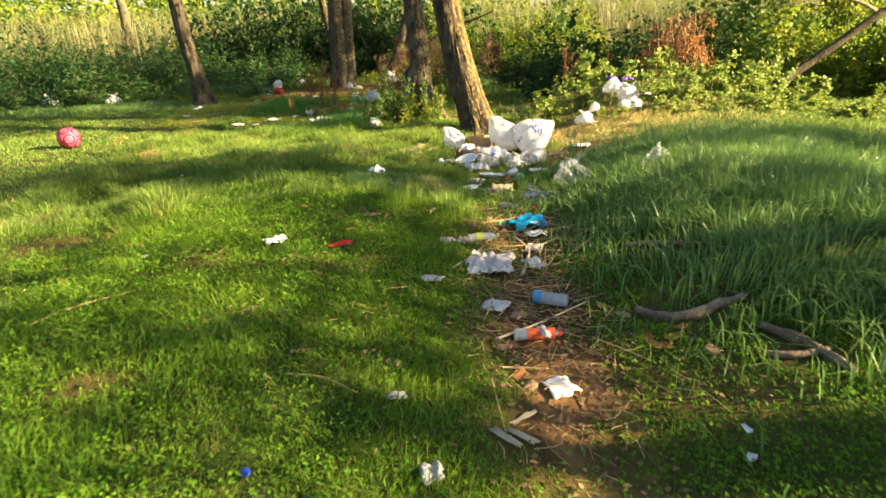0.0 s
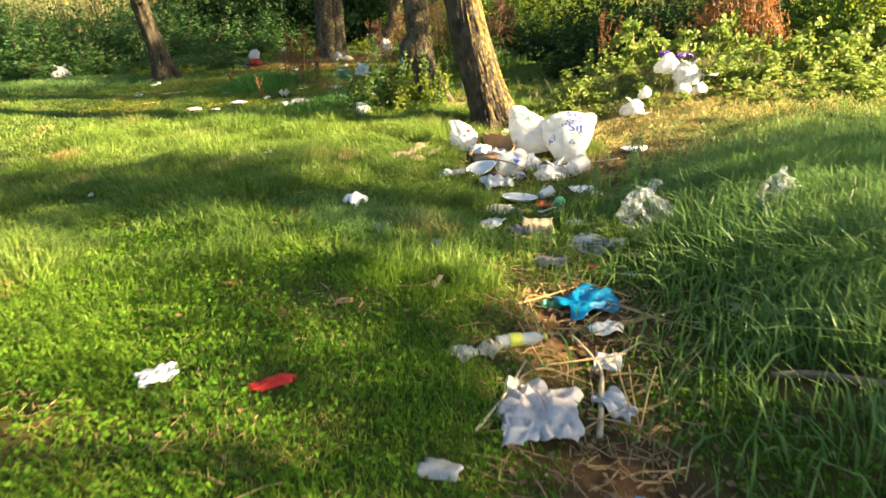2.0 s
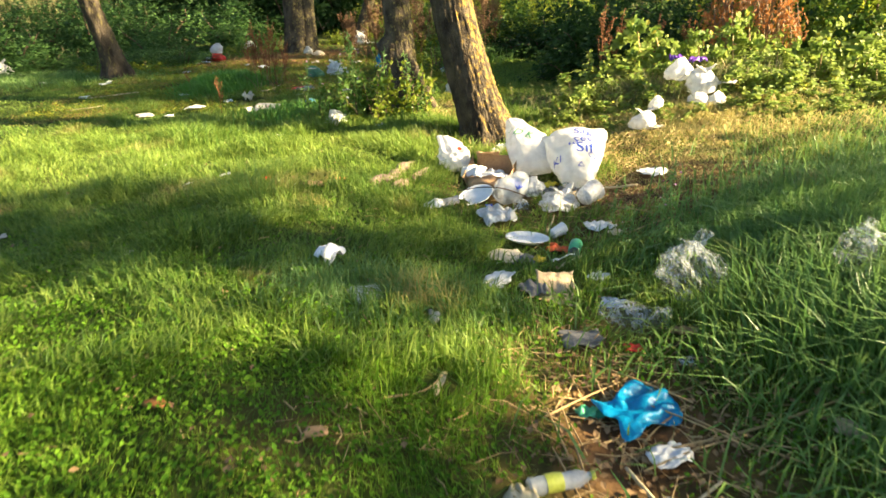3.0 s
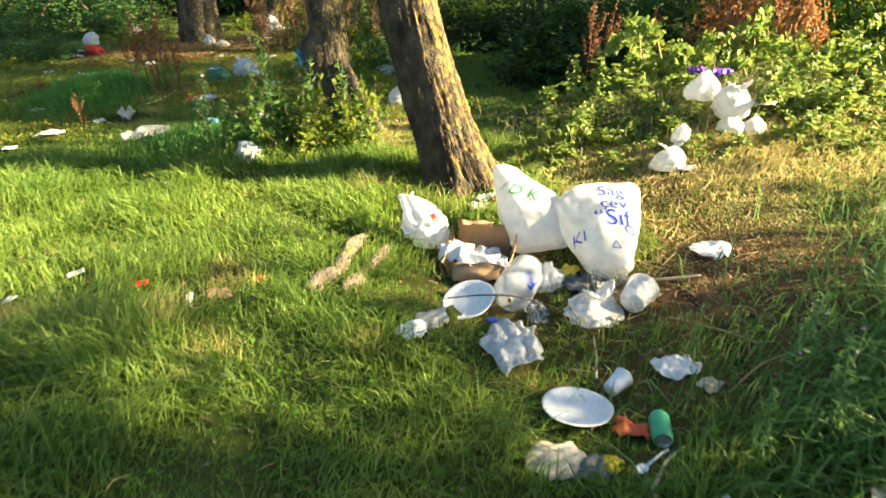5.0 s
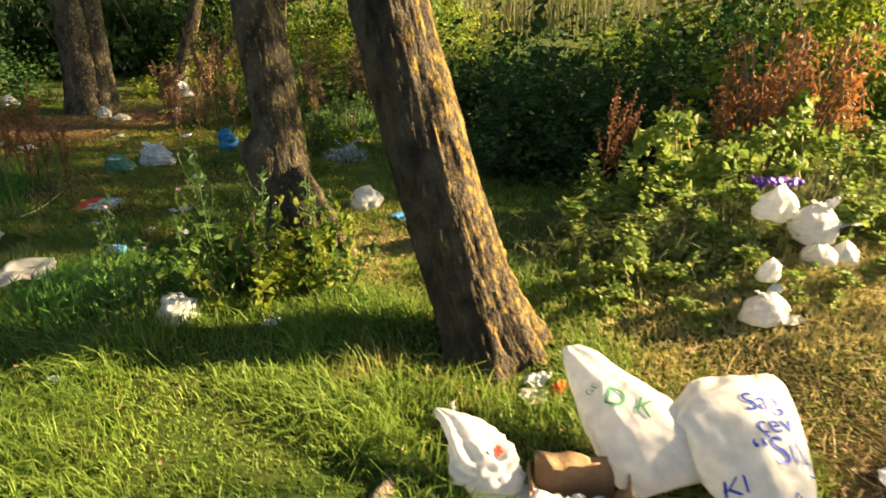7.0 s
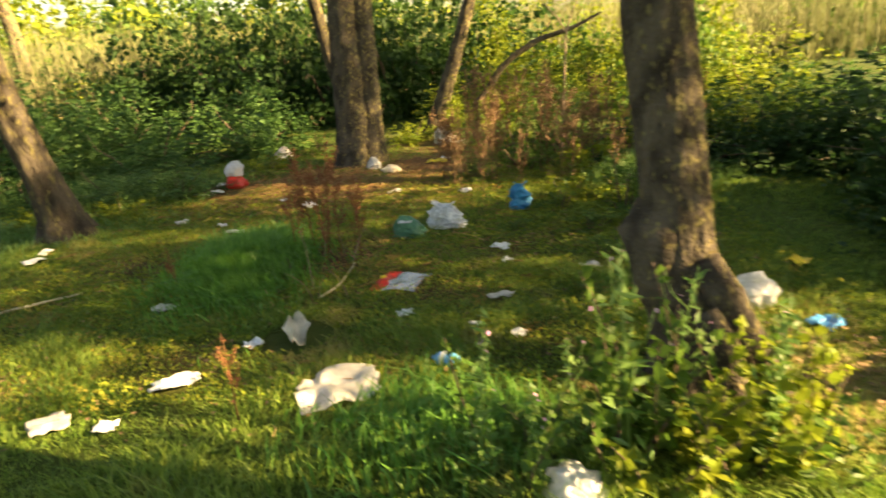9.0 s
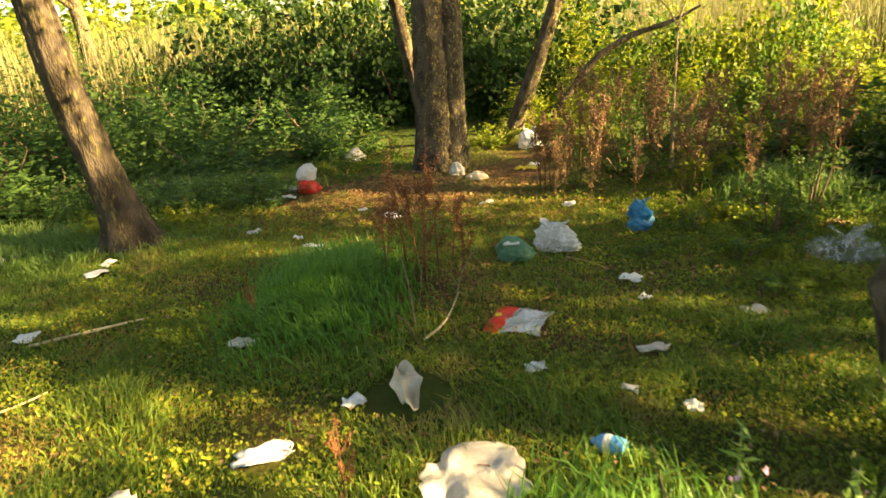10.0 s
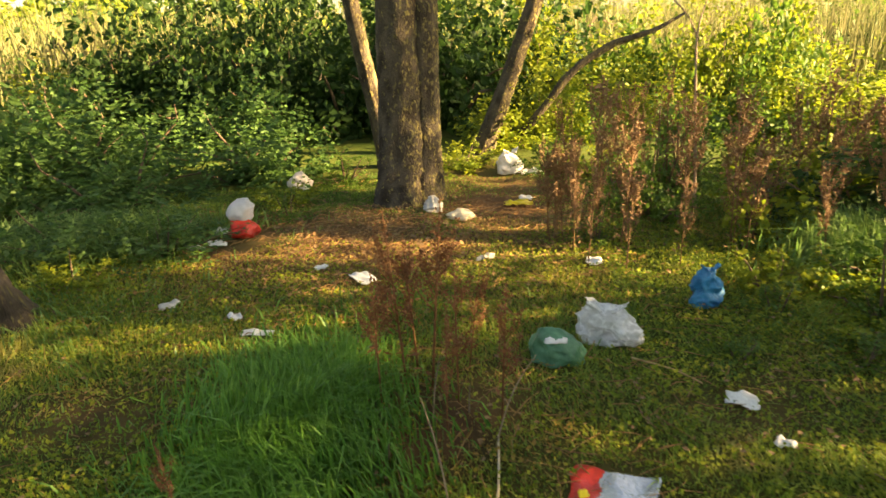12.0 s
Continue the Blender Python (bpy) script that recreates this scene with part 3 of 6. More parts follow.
# ---- bushes and thickets ----
def bush(name, label, leaves, spread, size, material, seed, clumps=60, stems=9, stem_material=None, flat=0.3, width=0.45, clump=0.16, hollow=0.3, upright=0.45, droop=0.35):
    """A bush about one metre wide and high: stems, and leafy sprays that grow outwards and up, with gaps between them."""
    g = np.random.default_rng(seed)
    base = thing(name, label, "bush", 0, 0, z=-60)
    d = g.normal(size=(clumps, 3))
    d /= np.linalg.norm(d, axis=1, keepdims=True)
    c = d * g.uniform(hollow, 1.0, (clumps, 1)) * np.array(spread) * 0.5
    c[:, 2] = np.abs(c[:, 2]) * 2 * g.uniform(0.25, 1.0, clumps)
    way = d * (1 - upright) + np.array([0, 0, upright]) + g.normal(0, 0.22, (clumps, 3))
    way /= np.linalg.norm(way, axis=1, keepdims=True)
    k = g.integers(0, clumps, leaves)
    s = g.uniform(-0.5, 0.5, leaves)
    pts = c[k] + way[k] * (s * clump * 3.4)[:, None] + g.normal(0, clump * 0.32, (leaves, 3))
    pts[:, 2] = np.abs(pts[:, 2])
    out = np.cross(way[k], g.normal(size=(leaves, 3)))
    out /= np.linalg.norm(out, axis=1, keepdims=True) + 1e-9
    out = out + way[k] * 0.5 + np.array([0, 0, -droop]) + g.normal(0, 0.2, (leaves, 3))
    part("foliage", leaf_mesh("foliage", pts, g.uniform(size * 0.6, size * 1.4, leaves) * (1.15 - 0.5 * (s + 0.5)), material, flat=flat, width=width, ways=out), base)
    rods = []
    for i in range(stems):
        e = Vector(c[i])
        f = Vector((e.x * 0.2, e.y * 0.2, -0.05))
        m = f.lerp(e, 0.5) + Vector((e.x * 0.1, e.y * 0.1, 0.1))
        rods.append(tube([f, m, e, e + Vector(way[i]) * clump * 1.5], [0.012, 0.009, 0.005, 0.002], 5))
    tagged(part("stem", tubes_mesh("stem", rods, stem_material or TWIG), base), kind="stuff")
    return base


def scatter(kinds, spots, label, group):
    """Copies bushes to spots (x, y, width, height), each with a turn of its own."""
    rnd = random.Random(len(spots))
    for i, (x, y, w, h) in enumerate(spots):
        ob = copy_thing(kinds[i % len(kinds)], pose(x, y, float(height(x, y)) - 0.02, 0, 0, rnd.uniform(0, 360)) @ Matrix.Diagonal((w, w, h, 1)))
        tagged(ob, label, "bush", group)


def row(n, x0, x1, y0, y1, w, h, seed):
    """n spots strewn over a strip."""
    r = random.Random(seed)
    return [(x0 + (x1 - x0) * (i + r.uniform(0.2, 0.8)) / n, r.uniform(y0, y1), w * r.uniform(0.8, 1.25), h * r.uniform(0.75, 1.25)) for i in range(n)]


hedge_a = bush("hedge_bush", "a", 3200, (1, 1, 1), 0.048, LEAF_BLUE, 21, flat=0.3, width=0.24, clumps=110, clump=0.10, upright=0.75, droop=0.5, hollow=0.15)
hedge_b = bush("hedge_bush", "b", 3200, (1, 1, 1), 0.044, LEAF_BLUE, 22, flat=0.3, width=0.34, clumps=110, clump=0.10, upright=0.6, droop=0.5, hollow=0.15)
dark_a = bush("thicket_bush", "a", 3300, (1, 1, 1), 0.056, LEAF_SHADED, 23, clumps=150, clump=0.09, flat=0.2, width=0.32, hollow=0.2)
dark_b = bush("thicket_bush", "b", 3300, (1, 1, 1), 0.054, LEAF, 24, clumps=150, clump=0.09, flat=0.2, width=0.32, hollow=0.2)
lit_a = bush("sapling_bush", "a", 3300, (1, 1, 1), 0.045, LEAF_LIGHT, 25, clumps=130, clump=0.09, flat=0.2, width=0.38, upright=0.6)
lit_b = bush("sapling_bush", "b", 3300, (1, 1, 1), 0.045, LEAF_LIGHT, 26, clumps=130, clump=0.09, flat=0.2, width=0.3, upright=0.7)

scatter([hedge_a, hedge_b], row(9, -9.5, -3.2, 12.5, 13.3, 1.3, 0.68, 1) + row(9, -10.5, -3.0, 14.0, 15.0, 1.6, 1.35, 2) + row(8, -11, -3.5, 15.6, 16.8, 1.7, 1.45, 3),
        "dense green nettle and weed bush in the hedge", "hedge weeds")
scatter([hedge_a], row(8, -13.5, -6.0, 12.8, 14.4, 1.7, 1.6, 4) + row(9, -16, -8.0, 14.4, 15.6, 1.9, 2.2, 24) + row(5, -8.8, -5.4, 13.5, 14.5, 1.7, 1.9, 27), "tall blue-green weeds at the lawn's edge", "hedge weeds")
# thicket shade comes partly from the darkened leaf colour
scatter([dark_a], row(9, -6.6, -0.4, 17.6, 18.8, 2.1, 2.6, 5) + row(7, -6.4, 1.2, 19.2, 20.4, 2.6, 3.4, 6), "thicket bush behind the trees, shade put into its leaf colour", "dark thicket")
scatter([lit_a, lit_b, dark_b], row(8, -0.9, 3.4, 15.9, 17.0, 1.3, 1.15, 7) + row(4, 1.2, 3.2, 12.9, 14.0, 1.2, 0.9, 22) + row(7, -0.2, 4.5, 17.6, 19.0, 1.8, 2.2, 8), "sunlit yellow-green young bush", "lit bushes")
scatter([dark_a], row(6, 2.0, 5.0, 10.4, 11.2, 1.5, 1.5, 9) + row(5, 1.5, 4.2, 9.6, 10.1, 1.2, 1.15, 23) + row(4, 2.6, 5.4, 12.0, 13.0, 1.6, 1.0, 10) + row(5, 0.9, 4.2, 11.7, 12.6, 1.5, 1.0, 25), "green thicket bush beyond the brambles, leaves darkened for shade", "thicket")
scatter([lit_a, dark_b, lit_b], row(6, 3.6, 8.5, 9.0, 10.4, 1.6, 1.5, 11) + row(5, 4.5, 9, 11.2, 13, 2.2, 2.4, 12), "bush with bright young leaves behind the dead fern", "lit bushes")
scatter([lit_b, hedge_b], row(6, 3.2, 9.0, 14.5, 16.5, 2.0, 1.3, 13), "low bush at the edge of the bright field", "lit bushes")
far_a = bush("far_bush", "a", 1800, (1, 1, 1), 0.055, LEAF_LIGHT, 27, clumps=110, clump=0.085, flat=0.15, width=0.34, stems=3)
far_b = bush("far_bush", "b", 1800, (1, 1, 1), 0.055, LEAF, 28, clumps=110, clump=0.085, flat=0.15, width=0.34, stems=3)
scatter([far_b, far_a], row(14, -27, -5, 23.5, 30, 4.4, 3.6, 14) + row(9, -6, 16, 24, 30, 4.2, 3.8, 15), "far tall bush beyond the field", "far bushes")
scatter([hedge_a, dark_b, lit_b], row(9, -12.5, -3.8, 18.4, 20.0, 1.9, 1.5, 17) + row(8, -14, -4.5, 20.5, 22.5, 2.4, 2.2, 20), "sunlit yellow-green bush before the reeds", "lit bushes")
scatter([far_b, far_a], row(14, -42, 44, 44, 56, 8, 6.5, 18), "far tree line beyond the field", "far bushes")
scatter([far_a, far_b], row(8, -24, -9, 30, 36, 5.5, 5.2, 21) + row(11, -36, -7, 36, 42, 6.5, 6.2, 26), "far tall bush beyond the reeds", "far bushes")
scatter([lit_a, dark_b], row(5, 5.3, 8.0, 9.0, 10.6, 1.9, 2.0, 19), "tall bush with bright leaves behind the fallen log", "lit bushes")
# unseen bushes and trees added beside and behind the walk to shade the lawn
scatter([dark_a, dark_b], [(7.2, -6.0, 2.0, 1.7), (7.4, -0.9, 1.7, 1.7), (7.3, 3.2, 1.5, 1.6)], "unseen tall bush added to shade the lawn", "shading growth")
for ob in (far_a, far_b, hedge_a, hedge_b, dark_a, dark_b, lit_a, lit_b):
    for o in (*ob.children_recursive, ob):
        bpy.data.objects.remove(o)
tree("unseen broad tree added to shade the lawn", 9.5, -4.0, (0.02, 0.05), 0.2, BARK_GREY, 31, tall=7, crown_low=1.6, crown_leaves=2000, leaf=0.13, sides=20)
tree("unseen broad tree added to shade the lawn", 10.0, -0.4, (0.02, -0.03), 0.2, BARK_GREY, 32, tall=7, crown_low=1.6, crown_leaves=1900, leaf=0.13, sides=20)
tree("unseen broad tree added to shade the lawn", 9.2, 3.1, (0.0, 0.0), 0.14, BARK_GREY, 33, tall=8.0, crown_low=3.8, crown_leaves=3200, leaf=0.13, sides=20, reach=0.6)

# more unseen trees, added so their crowns dapple the far ground and thicket
tree("unseen broad tree added to shade the ground under the trees", 7.9, 8.6, (0.02, 0.0), 0.18, BARK_GREY, 34, tall=7.0, crown_low=4.1, crown_leaves=3300, leaf=0.14, sides=20, clusters=120)
tree("unseen broad tree added to shade the ground under the trees", 8.7, 10.4, (0.02, 0.0), 0.18, BARK_GREY, 36, tall=10.5, crown_low=5.9, crown_leaves=6500, leaf=0.14, sides=20, clusters=120)
tree("unseen tree added to shade the thicket behind the brambles", 7.3, 9.0, (0.0, 0.0), 0.12, BARK_GREY, 41, tall=3.9, crown_low=2.2, crown_leaves=3400, leaf=0.12, sides=18, clusters=170, reach=0.6)
tree("unseen tree added to shade the back of the thicket", 8.9, 11.4, (0.0, 0.0), 0.13, BARK_GREY, 43, tall=5.2, crown_low=2.6, crown_leaves=3600, leaf=0.13, sides=18, clusters=150, reach=0.75)
tree("unseen tall tree added to shade the lawn under the trees", 8.5, 8.95, (0.0, 0.0), 0.10, BARK_GREY, 42, tall=8.2, crown_low=5.0, crown_leaves=2800, leaf=0.13, sides=18, clusters=90, reach=1.05, arc=(0.0, -0.085))
# added out of view: shade for the soil right of the pile
tree("unseen low round tree added to shade the soil by the pile", 7.5, 4.65, (0.02, 0.0), 0.12, BARK_GREY, 39, tall=2.5, crown_low=1.4, crown_leaves=2200, leaf=0.12, sides=16, clusters=110, reach=0.55)
# added and hidden by bushes: keeps sun off the far thicket
tree("hidden tall tree added to shade the far thicket", 8.8, 14.8, (0.02, 0.0), 0.2, BARK_GREY, 40, tall=9.0, crown_low=1.8, crown_leaves=4200, leaf=0.14, sides=20, clusters=130)
tree("unseen slender tree added to shade the lawn", 9.4, 1.15, (0.02, 0.0), 0.15, BARK_GREY, 38, tall=6.5, crown_low=2.6, crown_leaves=2900, leaf=0.13, sides=20, clusters=70)

# reeds of the bright field behind
n = 29000
ra, rr = rng.uniform(-0.75, 0.75, n), rng.uniform(19.5, 34, n)
rx, ry = np.sin(ra) * rr * 1.05, np.cos(ra) * rr
keep = (rx < -3.6) | (ry > 21.5)
tagged(new("reeds", blade_mesh("reeds", rx[keep], ry[keep], rng.uniform(1.2, 2.9, n)[keep], rng.uniform(0.015, 0.035, n)[keep], REED, lean=0.3, bend=0.5)), "pale dry sunlit reeds in the field behind", "reeds", kind="stuff")


# ---- wild plants ----
def stalk_plant(name, label, category, tall, seed, heads, head_material, stem_material, leaves=0, leaf_material=None, branches=5, head_size=0.013):
    """An upright weed: stem with side branches, seed heads up its upper half, leaves below."""
    r = random.Random(seed)
    base = thing(name, label, category, 0, 0, z=-60)
    lean = Vector((r.uniform(-0.12, 0.12), r.uniform(-0.12, 0.12), 1))
    rods = [tube([Vector((0, 0, -0.03)), lean * tall * 0.5, lean * tall], [0.006, 0.005, 0.002], 5)]
    axes = [(lean * tall * 0.45, lean * tall)]
    for i in range(branches):
        s = lean * tall * r.uniform(0.3, 0.75)
        a = r.uniform(0, 6.28)
        e = s + Vector((math.cos(a) * 0.09, math.sin(a) * 0.09, tall * r.uniform(0.18, 0.3)))
        rods.append(tube([s, s.lerp(e, 0.5) + Vector((math.cos(a) * 0.02, math.sin(a) * 0.02, -0.01)), e], [0.003, 0.0025, 0.0015], 4))
        axes.append((s.lerp(e, 0.25), e))
    part("stem", tubes_mesh("stem", rods, stem_material), base)
    g = np.random.default_rng(seed)
    pts = []
    for a, b in axes:
        s = g.uniform(0, 1, heads // len(axes))
        s = np.round(s * 14) / 14 + g.normal(0, 0.012, len(s))
        pts.append(np.array(a) + np.outer(s, np.array(b - a)) + g.normal(0, 0.010, (len(s), 3)))
    tagged(part("seed_head", leaf_mesh("seed_head", np.concatenate(pts), g.uniform(head_size * 0.7, head_size * 1.3, sum(len(p) for p in pts)), head_material, width=0.5, flat=0.1), base), kind="stuff")
    if leaves:
        s = g.uniform(0.02, 0.95, leaves)
        p = np.outer(s, np.array(lean * tall)) + g.normal(0, 0.035, (leaves, 3)) * np.array([1, 1, 0.4]) * (1.3 - s)[:, None]
        p[:, 2] = np.abs(p[:, 2])
        part("leaves", leaf_mesh("leaves", p, g.uniform(0.03, 0.08, leaves), leaf_material, width=0.13, flat=0.1), base)
    return base


def plant_out(kinds, spots, label, category, group):
    r = random.Random(len(spots) * 7)
    for i, (x, y, s) in enumerate(spots):
        tagged(copy_thing(kinds[i % len(kinds)], pose(x, y, float(height(x, y)), 0, 0, r.uniform(0, 360)) @ Matrix.Scale(s, 4)), label, category, group)


def cleared(kinds):
    for ob in kinds:
        for o in (*ob.children_recursive, ob):
            bpy.data.objects.remove(o)


docks = [stalk_plant("dock_plant", "d", "plant", 0.8, s, 520, DOCK, DOCK, 14, DOCK, 7, 0.0135) for s in (41, 42, 43, 44)]
old_docks = [stalk_plant("dock_plant", "d", "plant", 0.8, s, 400, DOCK_BROWN, DOCK_BROWN, 26, DOCK_BROWN, 9, 0.015) for s in (45, 46, 47, 48)]
plant_out(docks, [(-2.02, 10.95, 0.95), (-1.92, 10.90, 1.0), (-1.97, 11.08, 0.8), (-1.82, 10.80, 0.75), (-1.67, 10.66, 0.72), (-2.12, 10.78, 0.7), (-2.16, 11.05, 0.62), (-1.88, 10.62, 0.6), (-2.01, 8.9, 0.5), (-2.7, 10.2, 0.4), (-1.75, 11.05, 0.6)],
          "dead red-brown dock plant standing in the lawn", "plant", "docks in the lawn")
r = random.Random(5)
plant_out(old_docks, [(r.uniform(-0.75, 1.3), r.uniform(11.9, 13.6), r.uniform(0.6, 1.35)) for _ in range(46)] + [(r.uniform(-1.15, -0.75), r.uniform(12.1, 12.7), r.uniform(0.6, 0.95)) for _ in range(8)],
          "tall dead brown dock plant in the weeds", "plant", "docks at the thicket")
plant_out(docks, [(1.75, 8.75, 1.1), (1.9, 8.85, 1.0), (2.3, 8.9, 0.9), (2.6, 8.7, 0.8)], "dead brown weed above the brambles", "plant", "docks at the brambles")
cleared(docks + old_docks)

thistles = [stalk_plant("thistle", "t", "thistle", 0.7, s, 6, PETAL, MEADOW, 110, MEADOW, 4, 0.019) for s in (51, 52, 53)]
plant_out(thistles, [(-0.60, 8.38, 1.15), (-1.08, 8.42, 0.85), (-0.12, 8.42, 0.9), (-0.75, 8.55, 0.65), (-0.40, 8.65, 0.9), (-0.9, 8.3, 0.6), (0.87, 5.17, 0.45), (1.13, 5.18, 0.62), (1.16, 5.45, 0.6), (1.0, 5.75, 0.35)],
          "tall thistle with faded pink flowers", "thistle", "thistles")
cleared(thistles)

def upright_shrub(label, seed, material, tall=0.95, rods=6):
    """A shrub of separate upright stems with round alternate leaves."""
    g = np.random.default_rng(seed)
    base = thing("shrub", label, "bush", 0, 0, z=-60)
    for _ in range(rods):
        foot = np.array([*g.normal(0, 0.16, 2), -0.03])
        tip = foot + np.array([*g.normal(0, 0.28, 2), tall * g.uniform(0.55, 1.0)])
        knee = (foot + tip) / 2 + np.array([*g.normal(0, 0.05, 2), 0.04])
        stem = part("stem", tubes_mesh("stem", [tube([foot, (foot + knee) / 2, knee, (knee + tip) / 2, tip], [0.011, 0.01, 0.008, 0.006, 0.003], 5)], TWIG), base)
        n = 32
        u = g.uniform(0.12, 1.0, n)[:, None]
        p = (1 - u) ** 2 * foot + 2 * u * (1 - u) * knee + u * u * tip
        way = g.normal(size=(n, 3)) * np.array([1, 1, 0.35]) + np.array([0, 0, 0.15])
        way /= np.linalg.norm(way, axis=1, keepdims=True)
        p = p + way * g.uniform(0.02, 0.13, (n, 1)) * (1.1 - 0.7 * u)
        part("foliage", leaf_mesh("foliage", p, g.uniform(0.08, 0.15, n) * (1.2 - 0.5 * u[:, 0]), material, width=0.36, flat=0.35, ways=way), stem)
    return base


shrub_up = [upright_shrub("u", k, m) for k, m in ((64, LEAF), (65, LEAF_LIGHT), (66, LEAF))]
shrub_kind = bush("shrub", "s", 1300, (1, 1, 1), 0.055, LEAF_LIGHT, 61, clumps=40, stems=16, clump=0.10, hollow=0.1)
shrub_dark = bush("shrub", "s", 1700, (1, 1, 1), 0.038, LEAF, 62, clumps=40, stems=16, clump=0.10, hollow=0.1)
scatter(shrub_up, [(-0.62, 8.50, 0.52, 0.72), (-0.30, 8.44, 0.50, 0.70), (-0.92, 8.47, 0.44, 0.45), (-0.10, 8.50, 0.42, 0.55), (-0.45, 8.32, 0.46, 0.50), (-0.13, 8.32, 0.44, 0.42), (-0.48, 8.56, 0.46, 0.75), (-0.03, 8.42, 0.36, 0.62)], "leafy green shrub in front of the tree", "shrubs by the tree")
scatter([shrub_dark, shrub_kind], [(0.25, 11.2, 0.7, 0.6), (-0.05, 11.6, 0.6, 0.45), (0.6, 11.5, 0.8, 0.75), (0.1, 10.5, 0.5, 0.28), (-0.75, 12.5, 0.4, 0.35), (0.4, 12.4, 0.9, 0.85), (-0.2, 13.0, 0.9, 0.8), (0.9, 12.9, 1.0, 1.05), (0.1, 13.6, 1.0, 1.1), (-3.0, 13.9, 0.7, 0.4), (-2.55, 14.6, 0.8, 0.4), (-1.4, 14.9, 0.9, 0.5), (-0.6, 14.6, 0.8, 0.45), (-0.2, 14.3, 0.9, 0.6), (0.6, 14.3, 1.1, 0.8), (1.4, 14.0, 1.1, 0.9), (-0.1, 10.85, 0.5, 0.22), (-0.45, 10.15, 0.4, 0.14), (-0.15, 10.35, 0.45, 0.2), (0.38, 11.5, 0.7, 0.35), (-0.2, 11.35, 0.5, 0.25), (0.1, 11.0, 0.5, 0.3), (-0.6, 10.95, 0.4, 0.14), (-4.0, 12.3, 0.6, 0.35), (-3.6, 12.7, 0.6, 0.4), (-4.7, 12.2, 0.7, 0.4), (-2.9, 13.5, 0.5, 0.3)],
        "low leafy weeds under the trees", "low weeds")
cleared([shrub_kind, shrub_dark] + shrub_up)

# the bramble bank
bramble_a = bush("bramble", "b", 1500, (1, 1, 1), 0.098, BRAMBLE, 71, clumps=44, stems=22, clump=0.09, hollow=0.2, flat=0.25, width=0.42, stem_material=STRAW)
bramble_b = bush("bramble", "b", 1500, (1, 1, 1), 0.078, BRAMBLE, 72, clumps=44, stems=18, clump=0.10, hollow=0.2, flat=0.25, width=0.42)
scatter([bramble_a, bramble_b], row(6, 2.2, 4.6, 8.3, 8.6, 0.8, 0.8, 61) + row(3, 1.35, 2.2, 8.15, 8.5, 0.6, 0.42, 65) + row(8, 1.45, 4.8, 7.95, 8.3, 0.65, 0.55, 62) + row(6, 2.6, 5.4, 8.7, 9.3, 0.9, 0.66, 63) + row(7, 2.5, 5.6, 7.35, 7.85, 0.6, 0.34, 64) + row(5, 1.25, 2.1, 7.7, 8.05, 0.55, 0.42, 66) + row(4, 1.7, 2.7, 8.2, 8.7, 0.7, 0.75, 67),
        "sprawling bramble with pale toothed leaves", "brambles")
scatter([bramble_a], [(1.55, 7.75, 0.45, 0.22), (1.35, 8.0, 0.4, 0.22), (1.85, 7.95, 0.4, 0.26), (2.75, 7.2, 0.4, 0.2), (3.2, 7.3, 0.5, 0.24), (1.5, 7.45, 0.36, 0.16), (1.95, 7.5, 0.45, 0.26), (2.05, 7.3, 0.36, 0.18), (2.5, 7.35, 0.45, 0.24), (2.5, 7.65, 0.5, 0.34), (1.2, 7.75, 0.4, 0.2), (2.95, 7.6, 0.5, 0.36)], "low bramble runner in dry grass", "brambles")
cleared([bramble_a, bramble_b])


def dead_fern(x, y, z, wide, tall, seed):
    """A dead drooping branch with rust-brown leaves."""
    r = random.Random(seed)
    base = thing("dead_branch", "dead branch hung with rust-brown dry leaves", "branch", x, y)
    g = np.random.default_rng(seed)
    rods, pts = [], []
    for i in range(24):
        a = r.uniform(0, 6.28)
        s = Vector((r.uniform(-0.12, 0.12), r.uniform(-0.05, 0.05), 0.0))
        top = Vector((math.cos(a) * wide * r.uniform(0.2, 0.8), math.sin(a) * 0.25, z + tall * r.uniform(0.2, 1.0)))
        tip = top + Vector((math.cos(a) * wide * 0.5, math.sin(a) * 0.1, -tall * r.uniform(0.3, 0.8)))
        rods.append(tube([s, s.lerp(top, 0.6), top, top.lerp(tip, 0.6), tip], [0.012, 0.009, 0.006, 0.004, 0.002], 5))
        u = g.uniform(0, 1, 30)[:, None]
        pts.append(np.array(top) * (1 - u) + np.array(tip) * u + g.normal(0, 0.045, (30, 3)) - np.array([0, 0, 0.03]))
    tagged(part("twig", tubes_mesh("twig", rods, WOOD_DRY), base), kind="stuff")
    p = np.concatenate(pts)
    part("dry_leaves", leaf_mesh("dry_leaves", p, g.uniform(0.035, 0.085, len(p)), RUST, width=0.17, flat=0.0, droop=0.9), base)


dead_fern(3.38, 8.75, 0.45, 0.36, 0.75, 81)
dead_fern(3.15, 8.9, 0.5, 0.30, 0.6, 82)


